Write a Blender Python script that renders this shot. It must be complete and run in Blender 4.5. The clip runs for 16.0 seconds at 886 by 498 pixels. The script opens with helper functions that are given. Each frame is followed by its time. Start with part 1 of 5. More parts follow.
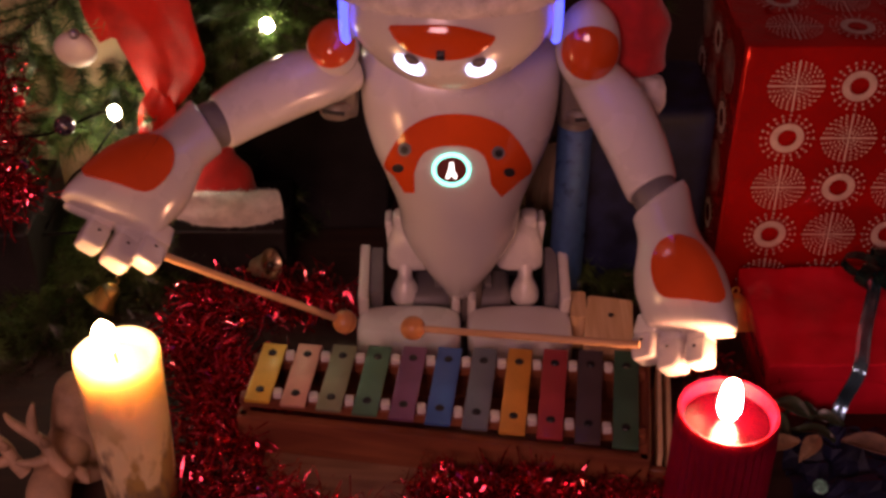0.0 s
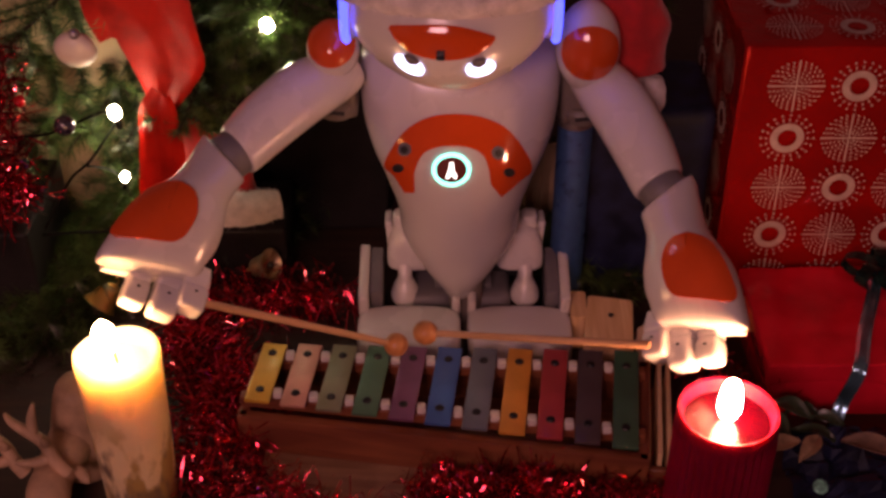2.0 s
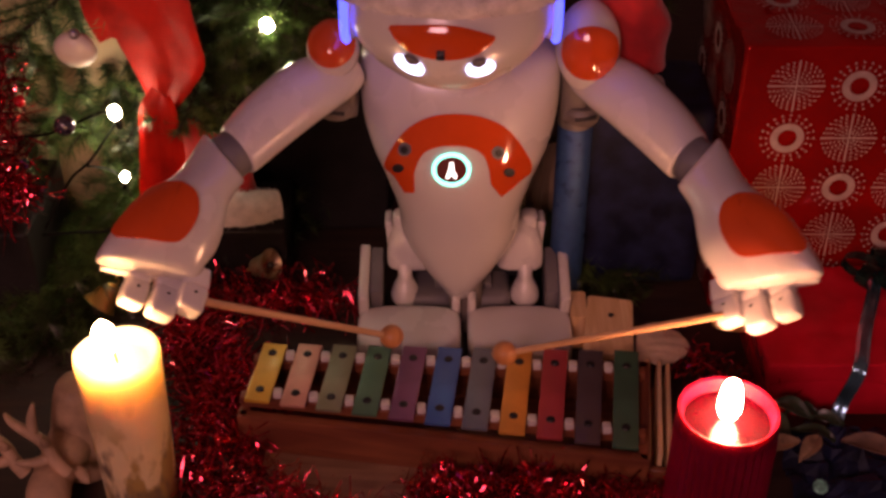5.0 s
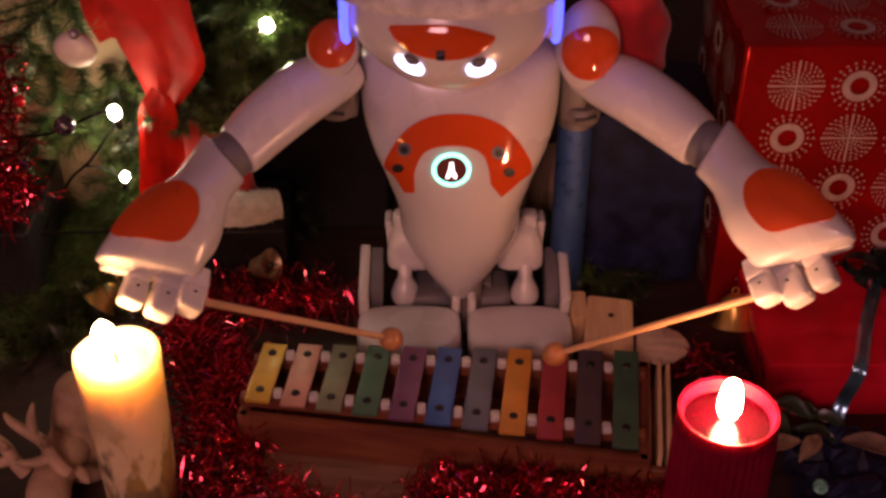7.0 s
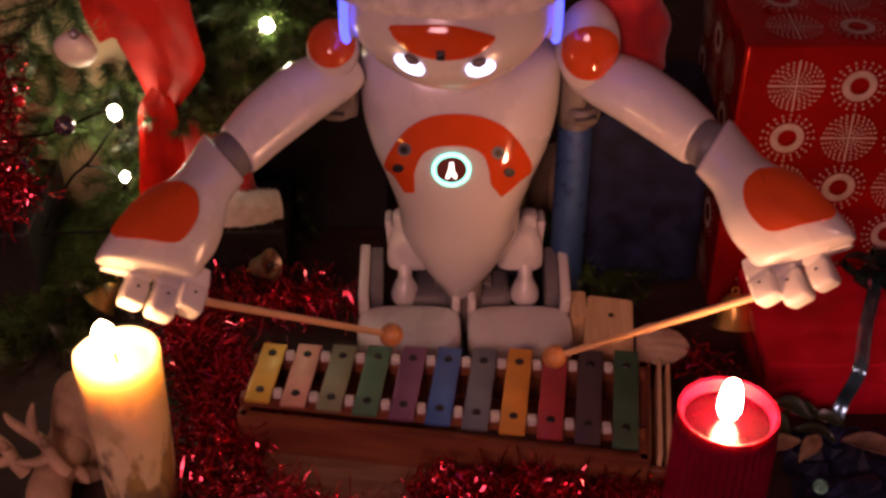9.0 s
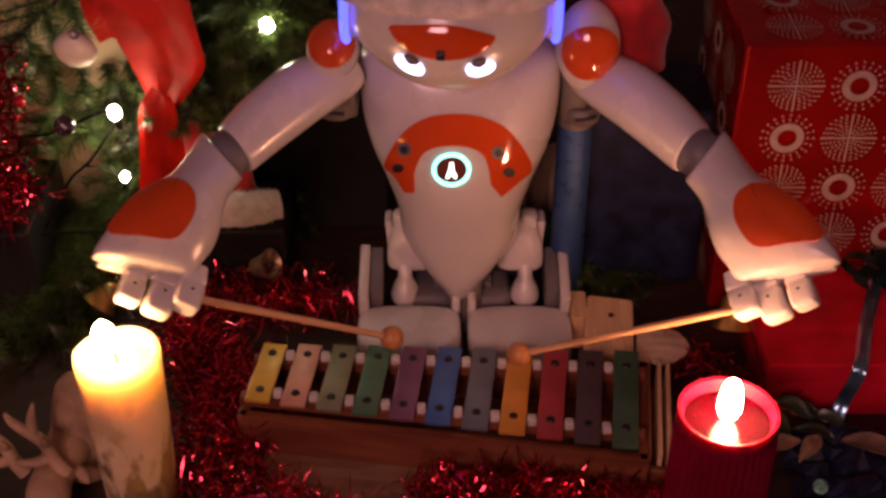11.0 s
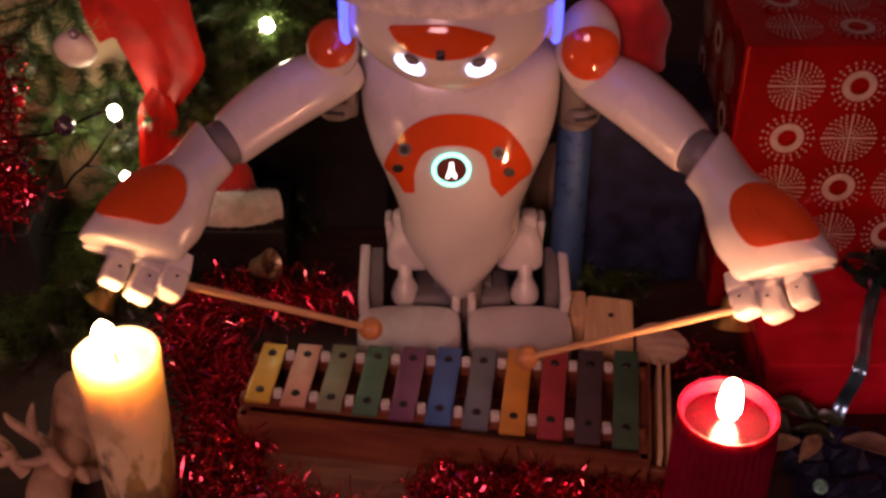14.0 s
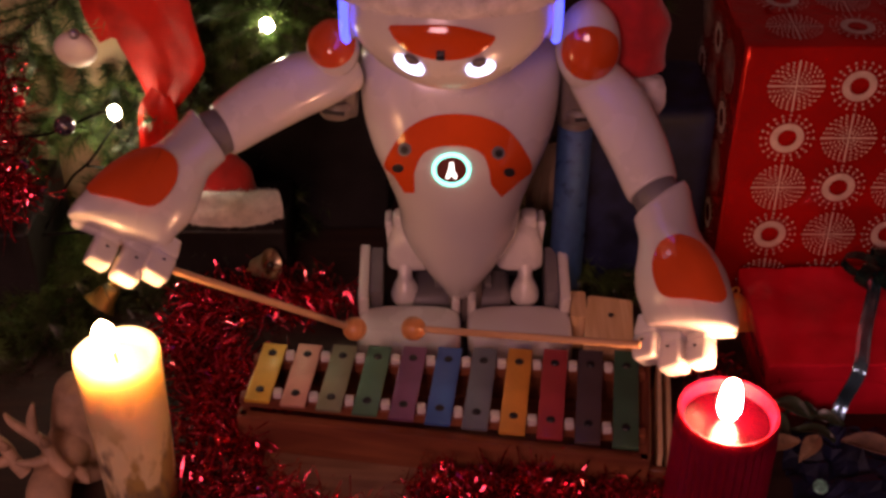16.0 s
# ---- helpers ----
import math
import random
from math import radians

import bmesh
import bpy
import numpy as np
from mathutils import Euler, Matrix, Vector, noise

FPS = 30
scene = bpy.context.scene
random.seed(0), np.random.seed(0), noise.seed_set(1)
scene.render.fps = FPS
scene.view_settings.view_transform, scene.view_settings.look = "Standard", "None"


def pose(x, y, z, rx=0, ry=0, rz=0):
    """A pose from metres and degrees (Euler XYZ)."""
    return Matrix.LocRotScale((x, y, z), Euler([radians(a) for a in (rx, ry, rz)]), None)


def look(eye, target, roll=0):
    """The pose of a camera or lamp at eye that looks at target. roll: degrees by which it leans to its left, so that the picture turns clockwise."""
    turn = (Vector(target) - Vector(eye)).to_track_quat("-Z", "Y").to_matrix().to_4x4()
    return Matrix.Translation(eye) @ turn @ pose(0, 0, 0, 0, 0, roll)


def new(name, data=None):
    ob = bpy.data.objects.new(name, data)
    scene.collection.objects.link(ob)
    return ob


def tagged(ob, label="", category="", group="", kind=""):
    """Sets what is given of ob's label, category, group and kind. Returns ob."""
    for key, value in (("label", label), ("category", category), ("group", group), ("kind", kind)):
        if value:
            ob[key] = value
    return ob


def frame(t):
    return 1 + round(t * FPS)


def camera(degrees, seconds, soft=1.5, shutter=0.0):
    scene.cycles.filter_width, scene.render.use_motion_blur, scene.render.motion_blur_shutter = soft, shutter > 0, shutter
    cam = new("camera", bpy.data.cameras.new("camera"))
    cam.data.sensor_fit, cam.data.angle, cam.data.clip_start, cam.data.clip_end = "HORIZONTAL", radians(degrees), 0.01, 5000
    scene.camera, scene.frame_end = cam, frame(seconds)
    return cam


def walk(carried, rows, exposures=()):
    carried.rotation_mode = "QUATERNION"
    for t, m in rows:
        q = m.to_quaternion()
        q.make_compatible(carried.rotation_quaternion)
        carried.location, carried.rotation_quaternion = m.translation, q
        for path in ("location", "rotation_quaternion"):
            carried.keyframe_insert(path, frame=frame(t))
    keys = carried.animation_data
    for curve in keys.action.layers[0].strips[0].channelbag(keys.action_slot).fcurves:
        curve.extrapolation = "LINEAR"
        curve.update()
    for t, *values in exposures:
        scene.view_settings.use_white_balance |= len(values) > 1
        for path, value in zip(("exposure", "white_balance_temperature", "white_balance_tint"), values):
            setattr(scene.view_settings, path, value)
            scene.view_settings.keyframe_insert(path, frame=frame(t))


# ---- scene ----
from mathutils.bvhtree import BVHTree

cam = camera(37.6, 16.0, soft=3.1, shutter=0.5)
EYE = (0.0, -0.973, 0.851)
walk(cam, [(0.0, pose(*EYE, 54, 0, 0)), (16.0, pose(*EYE, 54, 0, 0))], exposures=[(0.0, 0.0), (16.0, 0.0)])

# ---- light ----
world = bpy.data.worlds.new("evening_room")
world.use_nodes = True
world.node_tree.nodes["Background"].inputs[0].default_value = (0.020, 0.014, 0.016, 1)
world.node_tree.nodes["Background"].inputs[1].default_value = 1.0
scene.world = world


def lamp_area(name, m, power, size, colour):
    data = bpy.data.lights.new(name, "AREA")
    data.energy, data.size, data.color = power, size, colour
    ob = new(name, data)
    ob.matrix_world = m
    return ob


# added fill lamp for unseen room light behind the viewer, in a made-up doorway
lamp_area("fill_light", look((-0.55, -2.57, 1.60), (0, 0, 0.2)), 25.0, 0.75, (1.0, 0.46, 0.47))


# ---- materials ----
def surface(name, base, rough=0.5, metal=0.0, vary=0.12, scale=18.0, grain=260.0, bump=0.1, coat=0.0, sub=0.0, sub_radius=(0.03, 0.012, 0.006), glow=0.0, glow_colour=None,
            trans=0.0, second=None, rough_vary=0.1, sheen=0.0, per=0.0):
    m = bpy.data.materials.new(name)
    m.use_nodes = True
    nt = m.node_tree
    b = nt.nodes["Principled BSDF"]
    tc = nt.nodes.new("ShaderNodeTexCoord")
    n1, n2 = nt.nodes.new("ShaderNodeTexNoise"), nt.nodes.new("ShaderNodeTexNoise")
    n1.inputs["Scale"].default_value, n2.inputs["Scale"].default_value = scale, grain
    n1.inputs["Detail"].default_value, n2.inputs["Detail"].default_value = 5, 3
    for n in (n1, n2):
        nt.links.new(tc.outputs["Object"], n.inputs["Vector"])
    mixer = nt.nodes.new("ShaderNodeMix")
    mixer.data_type = "RGBA"
    dark = second or tuple(c * (1 - vary * 1.6) for c in base)
    lite = base if second else tuple(min(1, c * (1 + vary)) for c in base)
    mixer.inputs[6].default_value, mixer.inputs[7].default_value = (*dark, 1), (*lite, 1)
    add = nt.nodes.new("ShaderNodeMath")
    add.operation = "MULTIPLY_ADD"
    add.inputs[1].default_value, add.inputs[2].default_value = 0.35, -0.17
    nt.links.new(n2.outputs["Fac"], add.inputs[0])
    add2 = nt.nodes.new("ShaderNodeMath")
    add2.operation = "ADD"
    ramp = nt.nodes.new("ShaderNodeMapRange")
    ramp.inputs["From Min"].default_value, ramp.inputs["From Max"].default_value = 0.35, 0.65
    nt.links.new(n1.outputs["Fac"], ramp.inputs["Value"])
    nt.links.new(ramp.outputs["Result"], add2.inputs[0])
    nt.links.new(add.outputs[0], add2.inputs[1])
    nt.links.new(add2.outputs[0], mixer.inputs["Factor"])
    colour = mixer.outputs[2]
    if per:
        geo, hsv, mr = nt.nodes.new("ShaderNodeNewGeometry"), nt.nodes.new("ShaderNodeHueSaturation"), nt.nodes.new("ShaderNodeMapRange")
        mr.inputs["To Min"].default_value, mr.inputs["To Max"].default_value = 1 - per, 1 + per
        nt.links.new(geo.outputs["Random Per Island"], mr.inputs["Value"])
        nt.links.new(mr.outputs["Result"], hsv.inputs["Value"])
        nt.links.new(colour, hsv.inputs["Color"])
        colour = hsv.outputs["Color"]
    nt.links.new(colour, b.inputs["Base Color"])
    rr = nt.nodes.new("ShaderNodeMapRange")
    rr.inputs["To Min"].default_value, rr.inputs["To Max"].default_value = max(0.02, rough - rough_vary), min(1, rough + rough_vary)
    nt.links.new(n1.outputs["Fac"], rr.inputs["Value"])
    nt.links.new(rr.outputs["Result"], b.inputs["Roughness"])
    b.inputs["Metallic"].default_value = metal
    b.inputs["Coat Weight"].default_value = coat
    b.inputs["Coat Roughness"].default_value = 0.08
    b.inputs["Transmission Weight"].default_value = trans
    b.inputs["Sheen Weight"].default_value = sheen
    if sub:
        b.inputs["Subsurface Weight"].default_value = sub
        b.inputs["Subsurface Radius"].default_value = sub_radius
        b.inputs["Subsurface Scale"].default_value = 0.6
    if bump:
        bp = nt.nodes.new("ShaderNodeBump")
        bp.inputs["Strength"].default_value, bp.inputs["Distance"].default_value = bump, 0.002
        nt.links.new(n2.outputs["Fac"], bp.inputs["Height"])
        nt.links.new(bp.outputs["Normal"], b.inputs["Normal"])
    if glow:
        b.inputs["Emission Color"].default_value = (*(glow_colour or base), 1)
        b.inputs["Emission Strength"].default_value = glow
    return m


def wood(name, lite, dark, rough=0.5, stretch=(60, 6, 6), ring=3.0):
    m = surface(name, lite, rough)
    nt = m.node_tree
    b = nt.nodes["Principled BSDF"]
    tc, mp, wv, mixer = (nt.nodes.new("ShaderNode" + k) for k in ("TexCoord", "Mapping", "TexNoise", "Mix"))
    mixer.data_type = "RGBA"
    mp.inputs["Scale"].default_value = stretch
    wv.inputs["Scale"].default_value, wv.inputs["Detail"].default_value, wv.inputs["Distortion"].default_value = ring, 6, 0.6
    nt.links.new(tc.outputs["Object"], mp.inputs["Vector"])
    nt.links.new(mp.outputs["Vector"], wv.inputs["Vector"])
    mr = nt.nodes.new("ShaderNodeMapRange")
    mr.inputs["From Min"].default_value, mr.inputs["From Max"].default_value = 0.35, 0.65
    nt.links.new(wv.outputs["Fac"], mr.inputs["Value"])
    nt.links.new(mr.outputs["Result"], mixer.inputs["Factor"])
    mixer.inputs[6].default_value, mixer.inputs[7].default_value = (*dark, 1), (*lite, 1)
    nt.links.new(mixer.outputs[2], b.inputs["Base Color"])
    return m


def printed_wax(name, wax, inks, top):
    """Wax with a blotchy leaf print on its lower part, below the height top."""
    m = surface(name, wax, 0.45, vary=0.05, scale=25, sub=1.0, sub_radius=(0.080, 0.066, 0.050), bump=0.05)
    nt = m.node_tree
    b = nt.nodes["Principled BSDF"]
    base = b.inputs["Base Color"].links[0].from_socket
    tc, sep, band = (nt.nodes.new("ShaderNode" + k) for k in ("TexCoord", "SeparateXYZ", "MapRange"))
    nt.links.new(tc.outputs["Object"], sep.inputs[0])
    nt.links.new(sep.outputs["Z"], band.inputs["Value"])
    band.inputs["From Min"].default_value, band.inputs["From Max"].default_value = top, top * 0.45
    for k, (ink, sc, cut) in enumerate(inks):
        mp, n, mr, mul, mixer = (nt.nodes.new("ShaderNode" + q) for q in ("Mapping", "TexNoise", "MapRange", "Math", "Mix"))
        mp.inputs["Scale"].default_value, mp.inputs["Location"].default_value = (1, 1, 0.45), (k * 3.1, 0.7 * k, 0)
        nt.links.new(tc.outputs["Object"], mp.inputs["Vector"])
        nt.links.new(mp.outputs["Vector"], n.inputs["Vector"])
        n.inputs["Scale"].default_value, n.inputs["Detail"].default_value = sc, 4
        mr.inputs["From Min"].default_value, mr.inputs["From Max"].default_value = cut, cut + 0.06
        nt.links.new(n.outputs["Fac"], mr.inputs["Value"])
        mul.operation = "MULTIPLY"
        nt.links.new(mr.outputs["Result"], mul.inputs[0])
        nt.links.new(band.outputs["Result"], mul.inputs[1])
        mixer.data_type = "RGBA"
        mixer.inputs[7].default_value = (*ink, 1)
        nt.links.new(base, mixer.inputs[6])
        nt.links.new(mul.outputs[0], mixer.inputs["Factor"])
        base = mixer.outputs[2]
    nt.links.new(base, b.inputs["Base Color"])
    return m


WHITE = surface("white_plastic", (0.62, 0.59, 0.575), 0.27, vary=0.03, scale=9, bump=0.02, coat=0.35)
ORANGE = surface("orange_gloss_plastic", (0.62, 0.075, 0.012), 0.09, vary=0.08, scale=14, bump=0.0, coat=0.8, rough_vary=0.02)
GREY = surface("grey_plastic", (0.16, 0.15, 0.16), 0.5, bump=0.05)
DARK = surface("dark_plastic", (0.02, 0.02, 0.022), 0.45)
LENS = surface("dark_lens", (0.01, 0.01, 0.012), 0.08, coat=1.0, bump=0)
SILVER = surface("brushed_silver", (0.45, 0.43, 0.4), 0.5, metal=1.0)
EYE_GLOW = surface("eye_light", (0.9, 0.9, 1.0), 0.4, glow=5.0, glow_colour=(0.62, 0.62, 1.0), bump=0)
EAR_GLOW = surface("ear_light", (0.05, 0.05, 1.0), 0.4, glow=3.4, glow_colour=(0.07, 0.08, 1.0), bump=0)
RING_GLOW = surface("button_ring_light", (0.3, 0.9, 0.8), 0.4, glow=2.6, glow_colour=(0.28, 1.0, 0.78), bump=0)
ICON_GLOW = surface("button_icon_light", (0.9, 0.9, 0.9), 0.4, glow=2.2, glow_colour=(1.0, 0.95, 0.9), bump=0)
MAROON = surface("maroon_button", (0.12, 0.025, 0.02), 0.3, bump=0)
FLAME = surface("candle_flame", (1.0, 0.7, 0.3), 0.5, glow=155.0, glow_colour=(1.0, 0.46, 0.20), bump=0)
FLAME_RED = surface("red_candle_flame", (1.0, 0.6, 0.3), 0.5, glow=250.0, glow_colour=(1.0, 0.43, 0.22), bump=0)
BULB = surface("string_bulb", (1, 0.9, 0.7), 0.3, glow=170.0, glow_colour=(1.0, 0.84, 0.58), bump=0)
IVORY_WAX = printed_wax("ivory_wax", (0.80, 0.65, 0.36), (((0.44, 0.30, 0.09), 34, 0.48), ((0.18, 0.135, 0.09), 30, 0.53)), 0.150)
RED_WAX = surface("red_wax", (0.17, 0.0013, 0.020), 0.40, vary=0.1, scale=30, sub=0.6, sub_radius=(0.020, 0.0015, 0.003), bump=0.05)
RED_WAX.node_tree.nodes["Principled BSDF"].inputs["Specular IOR Level"].default_value = 0.2
MELTED_WAX = surface("melted_red_wax", (0.035, 0.0003, 0.004), 0.20, vary=0.1, scale=40, bump=0.0, rough_vary=0.02)
MELTED_WAX.node_tree.nodes["Principled BSDF"].inputs["Specular IOR Level"].default_value = 0.35
BRASS = surface("polished_brass", (0.78, 0.50, 0.14), 0.30, metal=0.85, vary=0.1)
STICK = wood("mallet_wood", (0.55, 0.32, 0.17), (0.42, 0.23, 0.11), 0.5, (20, 20, 3))
BALL = wood("mallet_head_wood", (0.50, 0.22, 0.08), (0.36, 0.14, 0.05), 0.3, (9, 9, 40))
PINE = wood("pale_pine", (0.84, 0.61, 0.35), (0.66, 0.42, 0.20), 0.55, (40, 3, 8))
RED_WOOD = wood("red_stained_wood", (0.25, 0.080, 0.032), (0.13, 0.034, 0.016), 0.45, (3, 40, 20))
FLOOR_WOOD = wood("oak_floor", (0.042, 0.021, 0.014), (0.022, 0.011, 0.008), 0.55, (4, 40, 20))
TINSEL = surface("red_tinsel_foil", (0.66, 0.024, 0.070), 0.10, metal=1.0, coat=0.8, vary=0.2, bump=0, per=0.5)
NEEDLE = surface("fir_needles", (0.060, 0.098, 0.024), 0.45, vary=0.4, scale=12, bump=0, per=0.45)
BARK = surface("fir_bark", (0.05, 0.032, 0.02), 0.9, vary=0.3, scale=60, bump=0.5)
FELT = surface("red_felt", (0.48, 0.012, 0.014), 0.9, vary=0.15, scale=60, grain=500, bump=0.4, sheen=0.4)
FUR = surface("white_plush", (0.74, 0.68, 0.66), 0.95, vary=0.12, scale=90, grain=600, bump=0.8, sheen=0.5)
SATIN = surface("red_satin", (0.42, 0.009, 0.004), 0.46, vary=0.3, scale=26, bump=0.4, sheen=0.0, sub=0.08, sub_radius=(0.02, 0.003, 0.001), grain=900)
SATIN.node_tree.nodes["Principled BSDF"].inputs["Specular IOR Level"].default_value = 0.12
NAVY = surface("navy_foil_paper", (0.010, 0.014, 0.044), 0.55, vary=0.4, scale=40, bump=0.15)
NAVY.node_tree.nodes["Principled BSDF"].inputs["Specular IOR Level"].default_value = 0.25
# brighter than NAVY: the light on the box edge is in this colour
BLUE = surface("lit_blue_glitter_paper", (0.05, 0.12, 0.30), 0.30, metal=0.4, vary=0.12, scale=90, grain=700, bump=0.5)
BLACK = surface("black_gloss_board", (0.016, 0.014, 0.014), 0.42, vary=0.5, scale=8, bump=0.03)
BLACK.node_tree.nodes["Principled BSDF"].inputs["Specular IOR Level"].default_value = 0.15
CREAM = surface("cream_cloth", (0.50, 0.37, 0.23), 0.9, vary=0.12, scale=14, grain=700, bump=0.4)
GIFT_RED = surface("red_metallic_gift_paper", (0.54, 0.012, 0.010), 0.14, metal=0.60, vary=0.15, scale=7, grain=34, bump=0.9)
PRINT = surface("silver_white_print", (0.48, 0.365, 0.33), 0.40, metal=0.22, vary=0.1, scale=90)
PLAIN_RED = surface("plain_red_foil", (0.80, 0.014, 0.044), 0.14, metal=0.32, vary=0.2, scale=9, grain=60, bump=0.5)
RIBBON_BLUE = surface("blue_foil_ribbon", (0.22, 0.42, 0.58), 0.2, metal=0.9, vary=0.3, scale=30, bump=0.1)
CERAMIC = surface("carved_wood_figure", (0.48, 0.32, 0.19), 0.6, vary=0.25, scale=30, bump=0.3)
PEARL = surface("pearl_white_bauble", (0.74, 0.68, 0.60), 0.35, vary=0.05, bump=0.03, coat=0.3)
BLACK_BEAD = surface("dark_glass_bead", (0.02, 0.015, 0.03), 0.1, coat=1.0, bump=0)
CABLE = surface("dark_green_cable", (0.006, 0.006, 0.004), 0.8, bump=0)
CABLE.node_tree.nodes["Principled BSDF"].inputs["Specular IOR Level"].default_value = 0.1
PLASTER = surface("dim_plaster", (0.42, 0.34, 0.30), 0.9, vary=0.08, scale=4, bump=0.2)
TAUPE = surface("taupe_plastic", (0.17, 0.145, 0.125), 0.4, vary=0.06, bump=0.02)
SCREW = surface("black_screw", (0.015, 0.014, 0.014), 0.4, metal=0.3)
RUBBER = surface("white_spacer", (0.58, 0.53, 0.50), 0.6)


# ---- mesh helpers ----
def thing(name, label, category, m=None, group="", kind=""):
    ob = new(name)
    ob.empty_display_size = 0.02
    ob.matrix_world = m or Matrix.Identity(4)
    return tagged(ob, label, category, group, kind)


def mesh_of(name, bm, material, smooth=True):
    me = bpy.data.meshes.new(name)
    bmesh.ops.recalc_face_normals(bm, faces=bm.faces)
    bm.to_mesh(me)
    bm.free()
    for m in (material if isinstance(material, (list, tuple)) else [material]):
        me.materials.append(m)
    if smooth:
        me.polygons.foreach_set("use_smooth", [True] * len(me.polygons))
        me.set_sharp_from_angle(angle=radians(38))
    return me


def part(name, bm, material, parent, label="", m=None, smooth=True):
    """One mesh under a thing or a part; m is its pose in the parent's space."""
    ob = new(name, mesh_of(name, bm, material, smooth))
    ob.parent = parent
    if m is not None:
        ob.matrix_basis = m
    return tagged(ob, label)


def solo(name, bm, material, label, category, m=None, group="", kind="", smooth=True):
    """A thing of one single mesh."""
    ob = new(name, mesh_of(name, bm, material, smooth))
    if m is not None:
        ob.matrix_world = m
    return tagged(ob, label, category, group, kind)


def grid_faces(bm, rows, close=True, caps=True):
    for a, b in zip(rows, rows[1:]):
        n = len(a)
        for i in range(n if close else n - 1):
            j = (i + 1) % n
            try:
                bm.faces.new((a[i], a[j], b[j], b[i]))
            except ValueError:
                pass
    if caps and close:
        bm.faces.new(rows[0])
        bm.faces.new(rows[-1])


def smoothed(values, steps):
    """Catmull-Rom through tuples."""
    pts = [np.array(v, float) for v in values]
    pts = [2 * pts[0] - pts[1]] + pts + [2 * pts[-1] - pts[-2]]
    out = []
    for i in range(1, len(pts) - 2):
        p0, p1, p2, p3 = pts[i - 1:i + 3]
        for k in range(steps):
            t = k / steps
            out.append(0.5 * (2 * p1 + (p2 - p0) * t + (2 * p0 - 5 * p1 + 4 * p2 - p3) * t ** 2 + (3 * p1 - p0 - 3 * p2 + p3) * t ** 3))
    out.append(pts[-2])
    return out


def loft(sections, seg=28, steps=4, bm=None, caps=True):
    """Superellipse sections along z: (z, cx, cy, rx, ry, power)."""
    bm = bm or bmesh.new()
    rows = []
    for z, cx, cy, rx, ry, p in (smoothed(sections, steps) if steps > 1 else sections):
        row = []
        for i in range(seg):
            a = 2 * math.pi * i / seg
            c, s = math.cos(a), math.sin(a)
            row.append(bm.verts.new((cx + max(rx, 1e-4) * math.copysign(abs(c) ** (2 / p), c), cy + max(ry, 1e-4) * math.copysign(abs(s) ** (2 / p), s), z)))
        rows.append(row)
    grid_faces(bm, rows, True, caps)
    return bm


def lathe(profile, seg=24, bm=None, m=None):
    """Profile of (radius, z), closed at both ends."""
    bm = bm or bmesh.new()
    m = m or Matrix.Identity(4)
    rows = [[bm.verts.new(m @ Vector((max(r, 1e-5) * math.cos(2 * math.pi * i / seg), max(r, 1e-5) * math.sin(2 * math.pi * i / seg), z))) for i in range(seg)] for r, z in profile]
    grid_faces(bm, rows)
    return bm


def box(sx, sy, sz, bevel=0.002, segs=2, m=None, bm=None):
    b = bmesh.new()
    bmesh.ops.create_cube(b, size=1, matrix=Matrix.Diagonal((sx, sy, sz, 1)))
    if bevel:
        bmesh.ops.bevel(b, geom=b.edges[:], offset=bevel, segments=segs, profile=0.6, affect="EDGES")
    if m is not None:
        b.transform(m)
    if bm is None:
        return b
    join(bm, b)
    return bm


def join(bm, other):
    tmp = bpy.data.meshes.new("tmp")
    other.to_mesh(tmp)
    other.free()
    bm.from_mesh(tmp)
    bpy.data.meshes.remove(tmp)
    return bm


def ball(r, m=None, u=20, v=14, bm=None):
    bm = bm or bmesh.new()
    bmesh.ops.create_uvsphere(bm, u_segments=u, v_segments=v, radius=1, matrix=(m or Matrix.Identity(4)) @ Matrix.Diagonal((*(r if isinstance(r, tuple) else (r, r, r)), 1)))
    return bm


def tube(points, radius, seg=8, steps=5, bm=None):
    """A round bar along a smooth line; radius may be a list, one for each point."""
    bm = bm or bmesh.new()
    rads = radius if isinstance(radius, (list, tuple)) else [radius] * len(points)
    line = smoothed([(*p, r) for p, r in zip(points, rads)], steps)
    rows, side = [], None
    for i, q in enumerate(line):
        a, b = line[max(0, i - 1)][:3], line[min(len(line) - 1, i + 1)][:3]
        d = Vector(b - a).normalized()
        side = (d.orthogonal() if side is None else side - d * side.dot(d)).normalized()
        up = d.cross(side)
        rows.append([bm.verts.new(Vector(q[:3]) + (side * math.cos(2 * math.pi * k / seg) + up * math.sin(2 * math.pi * k / seg)) * q[3]) for k in range(seg)])
    grid_faces(bm, rows)
    return bm


